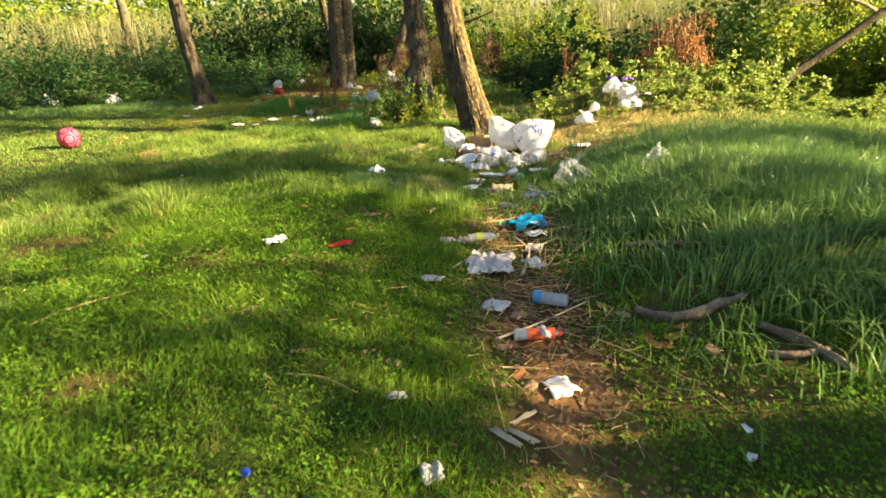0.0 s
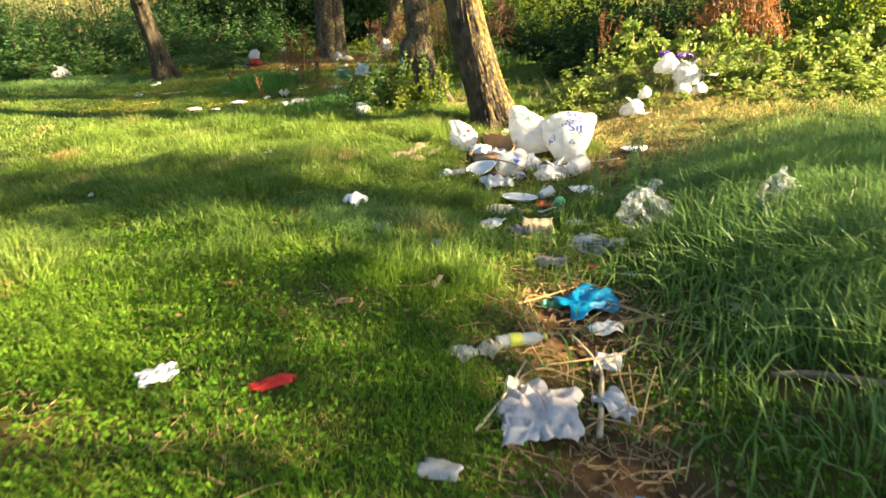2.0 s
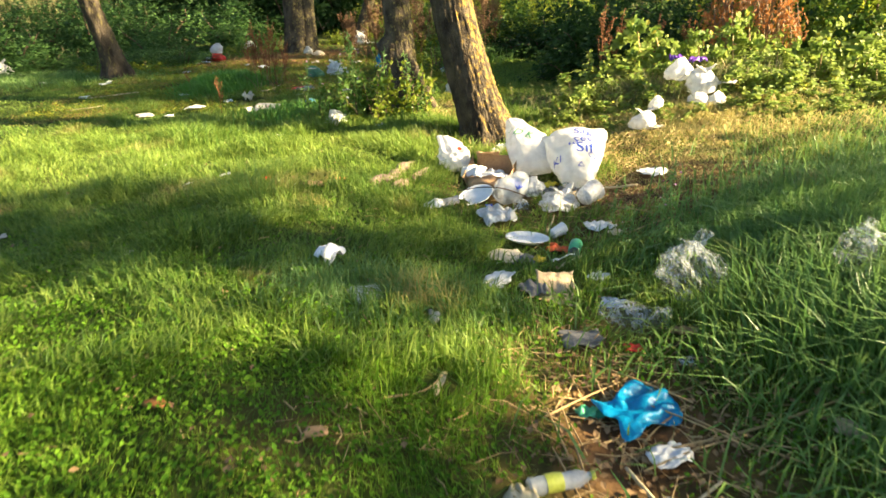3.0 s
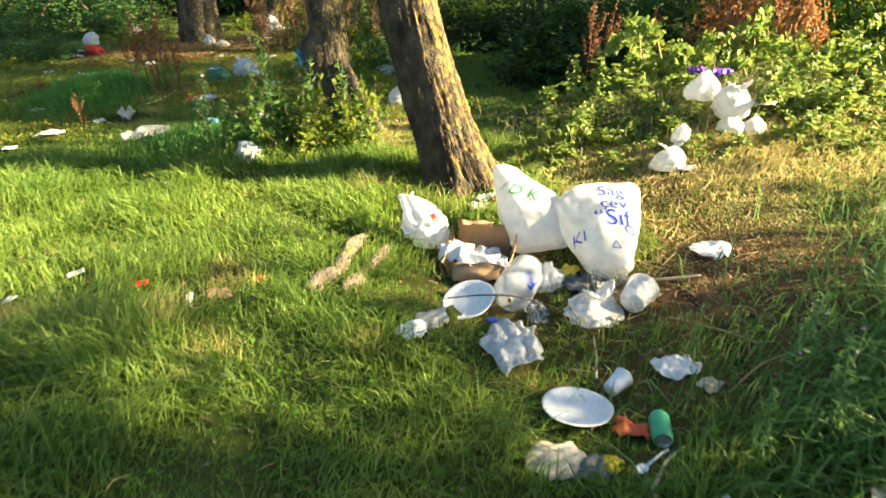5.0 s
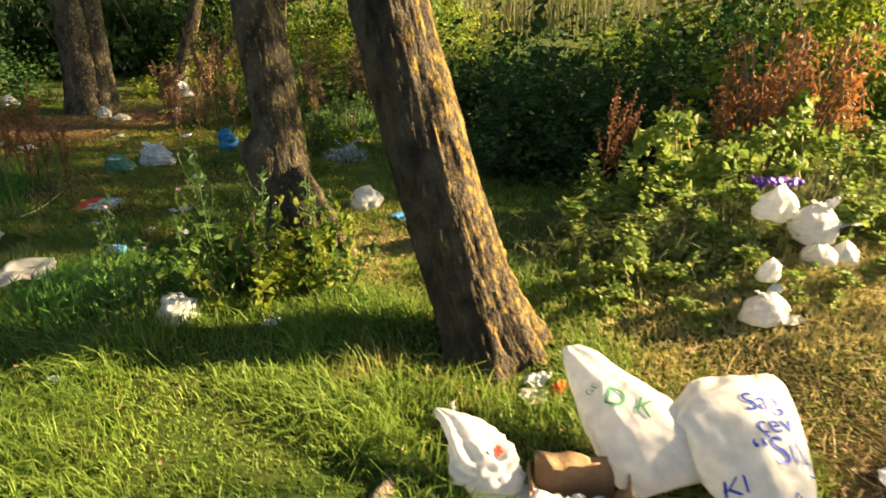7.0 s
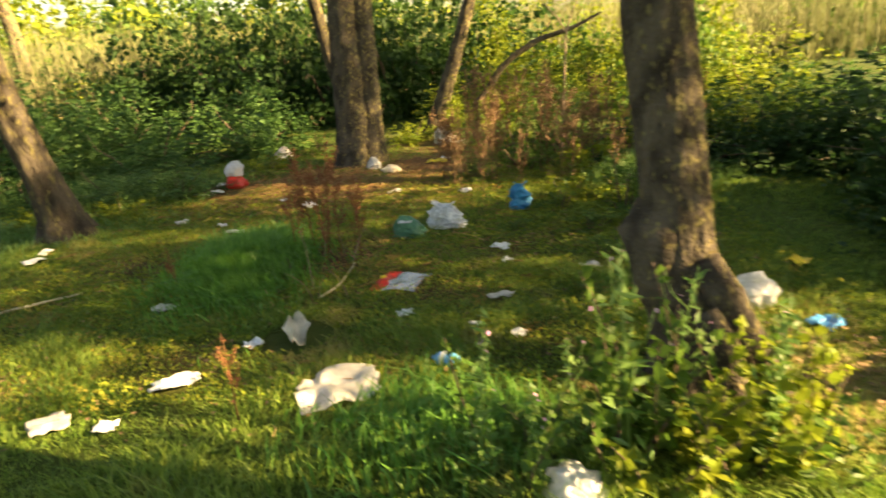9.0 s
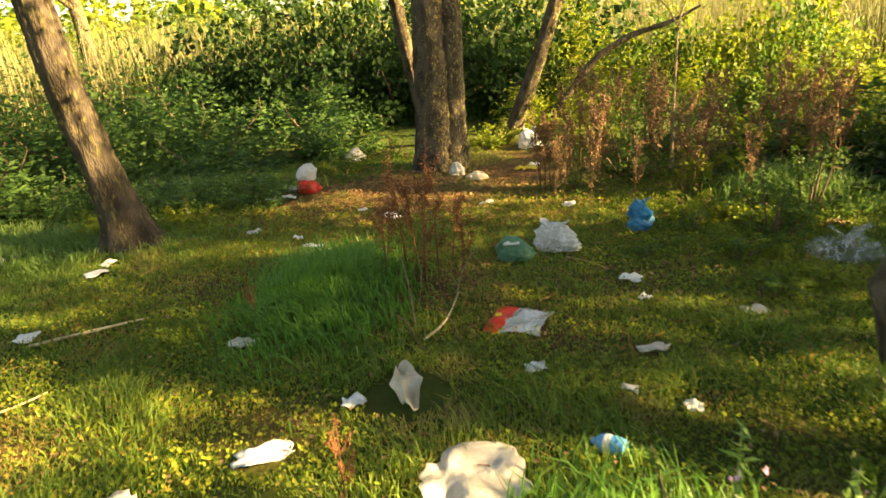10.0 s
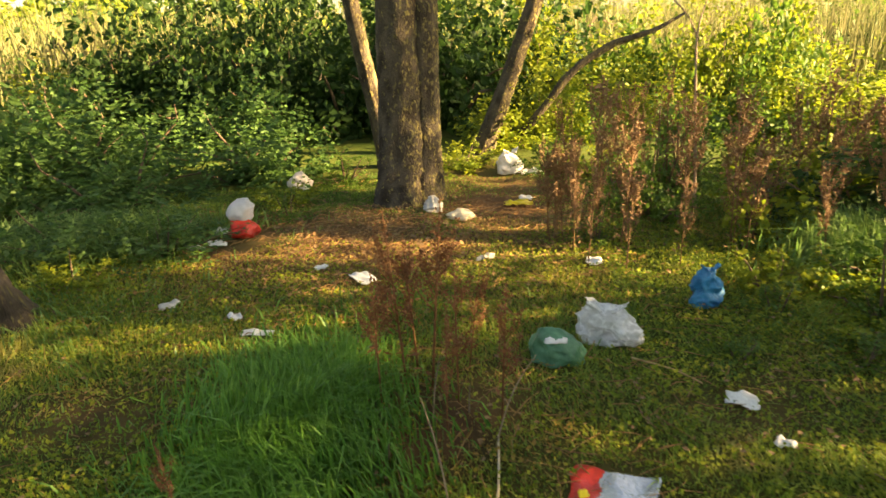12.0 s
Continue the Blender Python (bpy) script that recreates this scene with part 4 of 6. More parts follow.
def pole(name, label, category, points, radii, material, sides=14, rough=0.3, seed=1, group="", freq=6.0):
    """A bare branch, log or root along a smooth curve through points."""
    knots, widths, points, radii = [Vector(p) for p in points], radii, [], []
    for i in range(len(knots) - 1):
        a, b, c, d = knots[max(i - 1, 0)], knots[i], knots[i + 1], knots[min(i + 2, len(knots) - 1)]
        for k in range(5 if i < len(knots) - 2 else 6):
            t = k / 5
            points.append(0.5 * (2 * b + (c - a) * t + (2 * a - 5 * b + 4 * c - d) * t * t + (3 * b - a - 3 * c + d) * t ** 3))
            radii.append(widths[i] + (widths[i + 1] - widths[i]) * t)
    p0 = Vector(points[0])
    ob = new(name, tubes_mesh(name, [tube([Vector(p) - p0 for p in points], radii, sides, rough, seed, freq)], material))
    ob.location = p0
    return tagged(ob, label, category, group)


def lying(points, up=0.0):
    return [(x, y, float(height(x, y)) + up) for x, y in points]


pole("fallen_log", "dark fallen trunk slanting through the bushes", "trunk", [(4.1, 8.5, 0.1), (4.7, 8.5, 0.47), (5.2, 8.5, 0.8), (5.75, 8.5, 1.18), (6.4, 8.6, 1.5)], [0.06, 0.058, 0.052, 0.045, 0.03], BARK)
pole("fallen_branch", "dead bare branch in the bushes", "branch", [(5.75, 8.55, 1.17), (5.4, 8.45, 1.33), (4.9, 8.4, 1.42), (4.5, 8.4, 1.30)], [0.03, 0.025, 0.018, 0.006], WOOD_DRY, 8)
pole("bent_log", "bent dark trunk leaning through lit bushes", "trunk", [(-0.7, 16.0, 0.1), (-0.3, 16.0, 0.55), (0.05, 16.0, 0.95), (0.5, 16.05, 1.2), (1.0, 16.2, 1.32), (1.5, 16.5, 1.5)], [0.05, 0.048, 0.045, 0.04, 0.03, 0.015], BARK)
pole("dead_sapling", "pale dead sapling stem with broken twigs", "sapling", [(0.19, 13.1, 0.05), (0.25, 13.3, 0.5), (0.34, 13.6, 1.0), (0.42, 13.8, 1.4), (0.62, 14.0, 1.75)], [0.016, 0.014, 0.011, 0.009, 0.004], WOOD_DRY, 8)
pole("dead_sapling", "pale dead twig forking from the weeds", "sapling", [(0.40, 13.75, 1.3), (0.28, 13.75, 1.5), (0.05, 13.8, 1.72)], [0.009, 0.007, 0.003], WOOD_DRY, 6)

for x, y in ((0.95, 2.70), (1.08, 2.6), (1.2, 2.6), (1.34, 2.64), (1.38, 2.3), (1.46, 2.1), (1.1, 3.44), (1.25, 3.36), (1.4, 3.28), (1.36, 2.15)):
    PRESSED.append((x, y, 0.09))
ROOTS = "dead roots and wood in the grass"
pole("dead_branch", "crooked weathered dead branch lying in the grass", "branch", lying([(0.92, 2.74), (1.02, 2.62), (1.14, 2.59), (1.26, 2.63), (1.40, 2.66)], 0.02), [0.022, 0.026, 0.024, 0.026, 0.016], WOOD_GREY, rough=0.5, freq=13, group=ROOTS)
pole("dead_branch", "forked weathered root in the grass", "branch", lying([(1.34, 2.40), (1.42, 2.25), (1.46, 2.12), (1.48, 1.98)], 0.02), [0.018, 0.024, 0.022, 0.012], WOOD_GREY, rough=0.5, freq=13, group=ROOTS)
pole("dead_branch", "short weathered root in the grass", "branch", lying([(1.25, 2.2), (1.36, 2.14), (1.5, 2.16)], 0.015), [0.012, 0.018, 0.010], WOOD_DRY, group=ROOTS)
pole("dead_branch", "thin dead branch under long grass", "branch", lying([(1.06, 3.46), (1.18, 3.42), (1.32, 3.32), (1.5, 3.22)], 0.03), [0.012, 0.015, 0.014, 0.008], WOOD_DRY, group=ROOTS)
pole("log", "split dry log on the grass near the pile", "log", lying([(-0.40, 6.38), (-0.33, 6.50), (-0.27, 6.60), (-0.23, 6.72), (-0.19, 6.84), (-0.11, 6.97)], 0.02), [0.030, 0.046, 0.042, 0.036, 0.040, 0.026], WOOD_GREY, rough=0.42, freq=13, group="dry logs")
pole("log", "short broken dry log on the grass", "log", lying([(-0.14, 6.62), (-0.07, 6.74), (0.01, 6.88)], 0.012), [0.024, 0.036, 0.018], WOOD_GREY, rough=0.42, freq=13, seed=4, group="dry logs")
pole("log", "stub of dry wood beside the log", "log", lying([(-0.26, 6.42), (-0.20, 6.50), (-0.16, 6.57)], 0.012), [0.022, 0.036, 0.022], WOOD_GREY, rough=0.42, freq=13, seed=6, group="dry logs")
STALKS = "dry stalks"
for k, (pts, w) in enumerate((
        ([(0.44, 3.28), (0.50, 3.50), (0.53, 3.66), (0.47, 3.86)], 0.011), ([(0.53, 3.66), (0.62, 3.72), (0.72, 3.78)], 0.006), ([(0.49, 3.45), (0.62, 3.42), (0.74, 3.46)], 0.005),
        ([(0.05, 3.25), (0.16, 3.45), (0.26, 3.66)], 0.006), ([(0.22, 3.55), (0.32, 3.62), (0.48, 3.55)], 0.005), ([(0.62, 3.92), (0.9, 3.95), (1.2, 4.0)], 0.005), ([(0.68, 4.1), (0.85, 3.9), (0.98, 3.78)], 0.004),
        ([(0.22, 2.55), (0.45, 2.72), (0.72, 2.92)], 0.006), ([(0.18, 2.72), (0.24, 2.95), (0.20, 3.12)], 0.004), ([(0.19, 2.30), (0.30, 2.32), (0.42, 2.32)], 0.005), ([(0.18, 2.32), (0.26, 2.2), (0.30, 2.12)], 0.004),
        ([(0.66, 2.55), (0.78, 2.4), (0.86, 2.28)], 0.004), ([(-0.62, 2.10), (-0.48, 2.08), (-0.34, 2.0)], 0.004), ([(0.17, 2.2), (0.18, 2.0), (0.19, 1.84)], 0.004), ([(-1.9, 2.6), (-1.75, 2.75), (-1.5, 2.9)], 0.005),
        ([(1.0, 6.36), (1.15, 6.26), (1.30, 6.20)], 0.008), ([(0.62, 5.72), (0.68, 5.86), (0.72, 5.98)], 0.006), ([(1.0, 5.5), (1.2, 5.6), (1.4, 5.6)], 0.004), ([(1.05, 6.0), (1.18, 5.82), (1.24, 5.7)], 0.005),
        ([(-3.9, 10.15), (-3.68, 10.27), (-3.40, 10.42)], 0.009), ([(-3.8, 9.5), (-3.6, 9.55), (-3.5, 9.7)], 0.006), ([(-1.05, 11.0), (-0.92, 10.9), (-0.84, 10.78)], 0.005), ([(-0.25, 4.05), (-0.12, 4.12), (-0.05, 4.22)], 0.004),
        ([(-1.85, 10.0), (-1.76, 10.2), (-1.70, 10.55)], 0.006), ([(-2.2, 10.2), (-2.1, 9.95), (-2.0, 9.8)], 0.005), ([(0.56, 5.18), (0.66, 5.28), (0.74, 5.32)], 0.007), ([(0.5, 4.15), (0.49, 4.32), (0.52, 4.42)], 0.005))):
    pole("dry_stalk", "dry straw-coloured stalk lying on the ground", "stalk", lying(pts, 0.022), [w, w * 0.9] + [w * 0.6] * (len(pts) - 2), STRAW if w < 0.0055 else HUSK, 7, 0.2, k, STALKS)


r = random.Random(76)
for k in range(8):
    a, b, t, l = r.uniform(-2.15, -1.55), r.uniform(9.95, 10.75), r.uniform(0, 6.28), r.uniform(0.15, 0.4)
    g0 = float(height(a, b))
    pole("dry_stalk", "pale dead stalk standing among the docks", "stalk", [(a, b, g0 - 0.02), (a + 0.15 * l * math.cos(t), b + 0.15 * l * math.sin(t), g0 + 0.35 * l), (a + 0.35 * l * math.cos(t), b + 0.35 * l * math.sin(t), g0 + 0.65 * l), (a + 0.65 * l * math.cos(t), b + 0.6 * l * math.sin(t), g0 + 0.9 * l)], [0.0035, 0.003, 0.0025, 0.0015], WOOD_DRY, 6, 0.2, k, STALKS)
r = random.Random(77)
for k in range(16):
    a, b, t, l = r.uniform(0.25, 0.85), r.uniform(3.2, 4.1), r.uniform(0, 3.14), r.uniform(0.08, 0.2)
    pole("dry_stalk", "broken dry stalk lying on the worn soil", "stalk", lying([(a, b), (a + math.cos(t) * l, b + math.sin(t) * l + 0.015), (a + math.cos(t) * 2 * l, b + math.sin(t) * 2 * l)], 0.02 + 0.002 * k), [0.0035, 0.003, 0.002], STRAW, 6, 0.2, k, STALKS)


# ---- litter ----
def bottle(label, x, y, long, r, turn, body, band, cap, seed, name="plastic_bottle", dent=0.25, up=0.0, span=(0.3, 0.62), group="bottles", tip=0.0):
    """A dented bottle lying on its side: body, printed band, cap."""
    base = thing(name, label, "bottle", x, y, float(height(x, y)) + up, group, turn, (0, tip))
    lay = Matrix.Translation((0, 0, r * 0.95)) @ Matrix.Rotation(radians(90), 4, "Y") @ Matrix.Translation((0, 0, -long / 2))
    shape = [(0.0, 0.004), (r * 0.8, 0), (r, r * 0.25)] + [(r * (1 - 0.05 * (k % 2)), r * 0.3 + (long * 0.68 - r * 0.3) * k / 9) for k in range(10)]
    shape += [(r * 0.92, long * 0.74), (r * 0.66, long * 0.83), (r * 0.40, long * 0.90), (r * 0.38, long * 0.94), (r * 0.36, long * 0.96)]
    body_part = part("body", tubes_mesh("body", [turned(lathe(shape, 24, dent, seed), lay)], body), base)
    if cap:
        part("cap", tubes_mesh("cap", [turned(lathe([(0, long), (r * 0.44, long), (r * 0.46, long * 0.985), (r * 0.46, long * 0.935)], 18), lay)], cap), body_part)
    if band:
        z0, z1 = long * span[0], long * span[1]
        part("label_band", tubes_mesh("label_band", [turned(lathe([(r * 1.03, z0 + (z1 - z0) * k / 6) for k in range(7)], 24, dent, seed), lay)], band), body_part)
    PRESSED.append((x, y, long * 0.42))
    return base


def dish(name, label, category, x, y, profile, material, turn=0, tip=(0, 0), up=0.01, rim=0.0015, group=""):
    """A thin turned vessel: outer and inner skin."""
    inner = [(max(r - rim, 0), z + rim) for r, z in reversed(profile)]
    ob = new(name, tubes_mesh(name, [lathe(list(profile) + inner, 30, 0.05, x)], material))
    ob.matrix_basis = pose(x, y, float(height(x, y)) + up, tip[0], tip[1], turn)
    PRESSED.append((x, y, 0.8 * max(p[0] for p in profile)))
    return tagged(ob, label, category, group)


PLATE = ((0, 0), (0.075, 0), (0.085, 0.004), (0.105, 0.018), (0.118, 0.022))
CUP = ((0, 0), (0.024, 0), (0.026, 0.003), (0.036, 0.085), (0.038, 0.086))
BOWL = ((0, 0), (0.06, 0), (0.07, 0.006), (0.095, 0.05), (0.102, 0.052))


def plastic_bag(label, x, y, w, d, h, seed, material=None, knot=True, turn=0.0, group="", up=0.0, name="plastic_bag", z=None, crumple=0.06, tip=(0, 0)):
    """A full or half-full bag: crumpled body with two handle ears."""
    base = thing(name, label, "bag", x, y, (float(height(x, y)) if z is None else z) + up, group, turn, tip)
    lop = 0.10 * math.sin(seed * 2.7)
    prof = [(0, 0.36, 0, 0), (0.06, 0.46, 0, 0), (0.3, 0.5, 0, 0), (0.55, 0.46, lop * 0.4, 0), (0.75, 0.34, lop * 0.8, 0), (0.88, 0.24, lop, 0), (0.96, 0.19, lop * 1.2, 0), (1.0, 0.17, lop * 1.3, 0)]
    rows = [(a * h, b * w, c * w, b * d * (1 if a < 0.8 else (1.06 - a) * 3.2)) for a, b, c, _ in prof]
    body = part("body", tubes_mesh("body", [sack(rows, 1.0, d / w, seed, crumple * 0.9, freq=2.6 / w, sides=46, rings=30, lump=0.17 * w)], material or FILM), base)
    if knot:
        for s in (-1, 1):
            v, f = crumpled(w * 0.5, w * 0.26, w * 0.16, seed + s * 0.37, 11)
            m = Matrix.Translation((0.06 * w + s * w * 0.16, 0, h * 0.93)) @ Matrix.Rotation(radians(-s * 38), 4, "Y")
            part("handle", tubes_mesh("handle", [turned((v, f), m)], material or FILM), body)
    PRESSED.append((x, y, 0.45 * w))
    return base


def frame_of(foot, top, right):
    """A pose whose z runs from foot to top and whose x looks right."""
    zax = (Vector(top) - Vector(foot)).normalized()
    xax = (Vector(right) - zax * Vector(right).dot(zax)).normalized()
    yax = zax.cross(xax)
    return Matrix.Translation(foot) @ Matrix((xax, yax, zax)).transposed().to_4x4()


def lettering(text, size, shell, bag_pose, u, v, spin, material, parent):
    """Printed letters laid on a bag's skin, facing away from its back."""
    from_font = bpy.data.curves.new("letters", "FONT")
    from_font.body, from_font.size, from_font.align_x, from_font.align_y = text, size, "CENTER", "CENTER"
    from_font.resolution_u = 3
    holder = bpy.data.objects.new("letters", from_font)
    me = bpy.data.meshes.new_from_object(holder)
    bpy.data.objects.remove(holder)
    bm = bmesh.new()
    bm.from_mesh(me)
    bmesh.ops.triangulate(bm, faces=bm.faces[:])
    for _ in range(2):
        bmesh.ops.subdivide_edges(bm, edges=[e for e in bm.edges if e.calc_length() > 0.012], cuts=1)
        bmesh.ops.triangulate(bm, faces=bm.faces[:])
    tree_of = BVHTree.FromPolygons([tuple(p) for p in shell[0]], [f[:3] if f[2] == f[3] else f for f in shell[1]])
    c, s = math.cos(radians(spin)), math.sin(radians(spin))
    lost = []
    for p in bm.verts:
        a, b = u + p.co.x * c - p.co.y * s, v + p.co.x * s + p.co.y * c
        place, normal, _, _ = tree_of.ray_cast(Vector((a, -1.0, b)), Vector((0, 1, 0)))
        if place is None:
            lost.append(p)
        else:
            p.co = place + Vector((0, -0.003, 0))
    bmesh.ops.delete(bm, geom=lost, context="VERTS")
    bm.to_mesh(me)
    bm.free()
    me.materials.clear()
    me.materials.append(material)
    part("lettering", me, parent)


from mathutils.bvhtree import BVHTree


def big_bag(label, foot, top, right, rows, sx, sy, seed, words, crumple):
    base = new("rubbish_bag")
    base.empty_display_size = 0.05
    base.matrix_basis = frame_of(foot, top, right)
    tagged(base, label, "bag", "big rubbish bags")
    shell = sack(rows, sx, sy, seed, crumple, rings=80, sides=110, pleat=0.035, pleats=8, freq=6.0, square=0.85)
    skin = part("body", tubes_mesh("body", [shell], FILM), base)
    for text, size, u, v, spin, material in words:
        lettering(text, size, shell, base.matrix_basis, u, v, spin, material, skin)
    return base


# the pile at the foot of the leaning tree
big_bag("bulging white plastic rubbish bag with blue printed words", (0.93, 6.38, 0.035), (1.10, 6.82, 0.27), (0.88, -0.47, 0),
        [(0, 0.085, 0.02, 0.05), (0.03, 0.11, 0.02, 0.085), (0.12, 0.14, 0.0, 0.11), (0.24, 0.19, -0.03, 0.13), (0.34, 0.22, -0.055, 0.125), (0.42, 0.20, -0.035, 0.11), (0.48, 0.175, -0.01, 0.07), (0.52, 0.155, 0.005, 0.025), (0.54, 0.12, 0.02, 0.006)], 1.0, 0.78, 2.0,
        [("Sag", 0.095, 0.02, 0.385, 8, BLUE), ("\u00e7ev", 0.095, 0.035, 0.305, 8, BLUE), ("\u201cS\u0131f", 0.125, 0.03, 0.215, 8, BLUE), ("KI", 0.07, -0.115, 0.12, 8, BLUE), ("\u25cb", 0.06, 0.11, 0.165, 8, BLUE), ("\u25b3", 0.05, 0.05, 0.08, 8, BLUE)], 0.014)
big_bag("white plastic rubbish bag with faded green letters", (0.71, 6.64, 0.045), (0.73, 7.12, 0.31), (0.90, -0.43, 0),
        [(0, 0.11, 0.03, 0.03), (0.03, 0.15, 0.03, 0.08), (0.13, 0.175, 0.025, 0.12), (0.27, 0.15, -0.01, 0.12), (0.38, 0.11, -0.045, 0.09), (0.48, 0.075, -0.07, 0.05), (0.55, 0.05, -0.085, 0.02), (0.575, 0.03, -0.09, 0.006)], 1.0, 0.72, 5.0,
        [("D", 0.10, -0.055, 0.30, -38, INK_GREEN), ("K", 0.09, 0.02, 0.24, -38, INK_GREEN), ("GE", 0.035, -0.11, 0.36, 25, INK_GREEN)], 0.018)
small_bag = new("carrier_bag")
small_bag.matrix_basis = frame_of((0.22, 6.78, 0.05), (0.14, 7.06, 0.20), (0.9, 0.2, 0))
tagged(small_bag, "small white carrier bag leaning against the tree root", "bag")
part("body", tubes_mesh("body", [sack([(0, 0.05, 0, 0), (0.04, 0.085, 0, 0), (0.14, 0.09, 0, 0), (0.24, 0.065, -0.01, 0), (0.32, 0.035, -0.02, 0), (0.36, 0.012, -0.02, 0)], 1, 0.8, 9, 0.08, freq=13, lump=0.05, rings=40, sides=60, pleats=9, pleat=0.12)], FILM), small_bag)
for s_ in (-1, 1):
    part("handle", tubes_mesh("handle", [turned(crumpled(0.06, 0.03, 0.03, 2.0 + s_), Matrix.Translation((-0.02 + 0.03 * s_, 0, 0.33)) @ Matrix.Rotation(radians(-60 * s_), 4, "Y"))], FILM), small_bag)
part("print", tubes_mesh("print", [turned(crumpled(0.03, 0.035, 0.004, 3, 5), Matrix.Translation((0.02, -0.079, 0.12)) @ Matrix.Rotation(radians(90), 4, "X"))], RED, False), small_bag)


def box_side(a, b, c, d, thick=0.004):
    """One flat panel from four corners, with thickness."""
    p = [Vector(q) for q in (a, b, c, d)]
    n = (p[1] - p[0]).cross(p[3] - p[0]).normalized() * thick
    v = p + [q + n for q in p]
    return v, [(3, 2, 1, 0), (4, 5, 6, 7), (0, 1, 5, 4), (1, 2, 6, 5), (2, 3, 7, 6), (3, 0, 4, 7)]


def card_side(a, b, c, d, seed, thick=0.004, n=9):
    """One bent and torn cardboard panel between four corners: buckled, its free edge uneven."""
    p = [Vector(q) for q in (a, b, c, d)]
    out = (p[1] - p[0]).cross(p[3] - p[0]).normalized()
    front = []
    for j in range(n):
        for i in range(n):
            u, v = i / (n - 1), j / (n - 1)
            tear = 1 + 0.13 * noise.noise(Vector((u * 5.0, seed * 3.3, 1.0))) + 0.06 * noise.noise(Vector((u * 17.0, seed, 2.0)))
            q = p[0].lerp(p[1], u).lerp(p[3].lerp(p[2], u), v * tear)
            front.append(q + out * (0.022 * noise.noise(Vector((u * 2.3 + seed, v * 2.3, seed))) + 0.006 * noise.noise(Vector((u * 9, v * 9, seed)))))
    m = n * n
    verts = front + [q + out * thick for q in front]
    faces = []
    for j in range(n - 1):
        for i in range(n - 1):
            k = j * n + i
            faces += [(k + n, k + n + 1, k + 1, k), (m + k, m + k + 1, m + k + n + 1, m + k + n)]
    rim = list(range(n)) + [j * n + n - 1 for j in range(1, n)] + [(n - 1) * n + i for i in range(n - 2, -1, -1)] + [j * n for j in range(n - 2, 0, -1)]
    return verts, faces + [(x, y, m + y, m + x) for x, y in zip(rim, rim[1:] + rim[:1])]


carton = thing("cardboard_box", "torn open brown cardboard box full of paper", "box", 0.42, 6.66, turn=-22)
for nm, corners in (("bottom", ((-0.13, -0.11, 0.005), (0.13, -0.11, 0.005), (0.13, 0.11, 0.005), (-0.13, 0.11, 0.005))),
                    ("front_side", ((-0.14, -0.13, 0.0), (0.14, -0.12, 0.0), (0.13, -0.16, 0.11), (-0.13, -0.15, 0.10))),
                    ("back_side", ((0.13, 0.11, 0.0), (-0.13, 0.11, 0.0), (-0.14, 0.13, 0.19), (0.12, 0.13, 0.17))),
                    ("right_side", ((0.13, -0.11, 0.0), (0.13, 0.11, 0.0), (0.16, 0.12, 0.16), (0.15, -0.05, 0.12))),
                    ("left_side", ((-0.13, 0.11, 0.0), (-0.13, -0.11, 0.0), (-0.17, -0.11, 0.08), (-0.15, 0.11, 0.17))),
                    ("flap", ((-0.13, 0.13, 0.19), (0.02, 0.13, 0.18), (0.05, 0.05, 0.215), (-0.10, 0.03, 0.22))),
                    ("flap", ((-0.12, -0.15, 0.10), (0.10, -0.155, 0.11), (0.12, -0.23, 0.07), (-0.10, -0.23, 0.05)))):
    part(nm, tubes_mesh(nm, [card_side(*corners, 2.0 + 1.7 * corners[0][0] + corners[2][2] * 9)], CARD), carton)
PRESSED.append((0.42, 6.64, 0.2))
zb = float(height(0.42, 6.6))
scrap("crumpled_paper", "crumpled white paper in the cardboard box", "paper", 0.40, 6.62, 0.24, 0.18, 0.10, PAPER, 1.3, 20, z=zb + 0.045, folds=5, n=19)
scrap("crumpled_paper", "white paper hanging out of the box", "paper", 0.31, 6.70, 0.18, 0.15, 0.12, PAPER, 2.2, 60, z=zb + 0.05, folds=4, n=17)
scrap("crumpled_paper", "white paper torn on the box rim", "paper", 0.47, 6.52, 0.10, 0.10, 0.05, PAPER, 2.9, 10, z=zb + 0.06)
scrap("paper_scrap", "white paper caught in the tree roots", "paper", 0.60, 7.32, 0.11, 0.07, 0.11, PAPER, 3.3, 15)
scrap("crumpled_paper", "stained tissue among the roots", "tissue", 0.55, 7.24, 0.14, 0.10, 0.06, TISSUE, 3.6, 15)
scrap("wrapper", "orange wrapper behind the white bag", "wrapper", 0.645, 7.22, 0.07, 0.05, 0.13, ORANGE, 3.9, 15)
jug = bottle("large clear plastic water jug with a blue label", 0.50, 6.34, 0.36, 0.09, 235, BOTTLE, None, None, 4, "water_jug", 0.12, group="", tip=-6)
part("label_band", tubes_mesh("label_band", [turned(box_side((-0.045, -0.035, 0), (0.045, -0.035, 0), (0.045, 0.035, 0), (-0.045, 0.035, 0), 0.002), Matrix.Translation((0.02, 0.062, 0.135)) @ Matrix.Rotation(radians(-50), 4, "X"))], BLUE, False), jug, "blue printed label")
dish("foam_plate", "white foam plate leaning by the water jug", "plate", 0.28, 6.30, PLATE, FOAM, 0, (10, -16), 0.03, group="foam plates")
dish("plastic_bowl", "clear plastic bowl under the white bag", "bowl", 0.93, 6.31, BOWL, FILM_CLEAR, 0, (8, 5), 0.01)
dish("plastic_cup", "clear plastic cup lying in front of the bags", "cup", 0.93, 6.10, ((0, 0), (0.05, 0), (0.055, 0.01), (0.066, 0.12), (0.07, 0.122)), FILM_THIN, 40, (0, 78), 0.065)
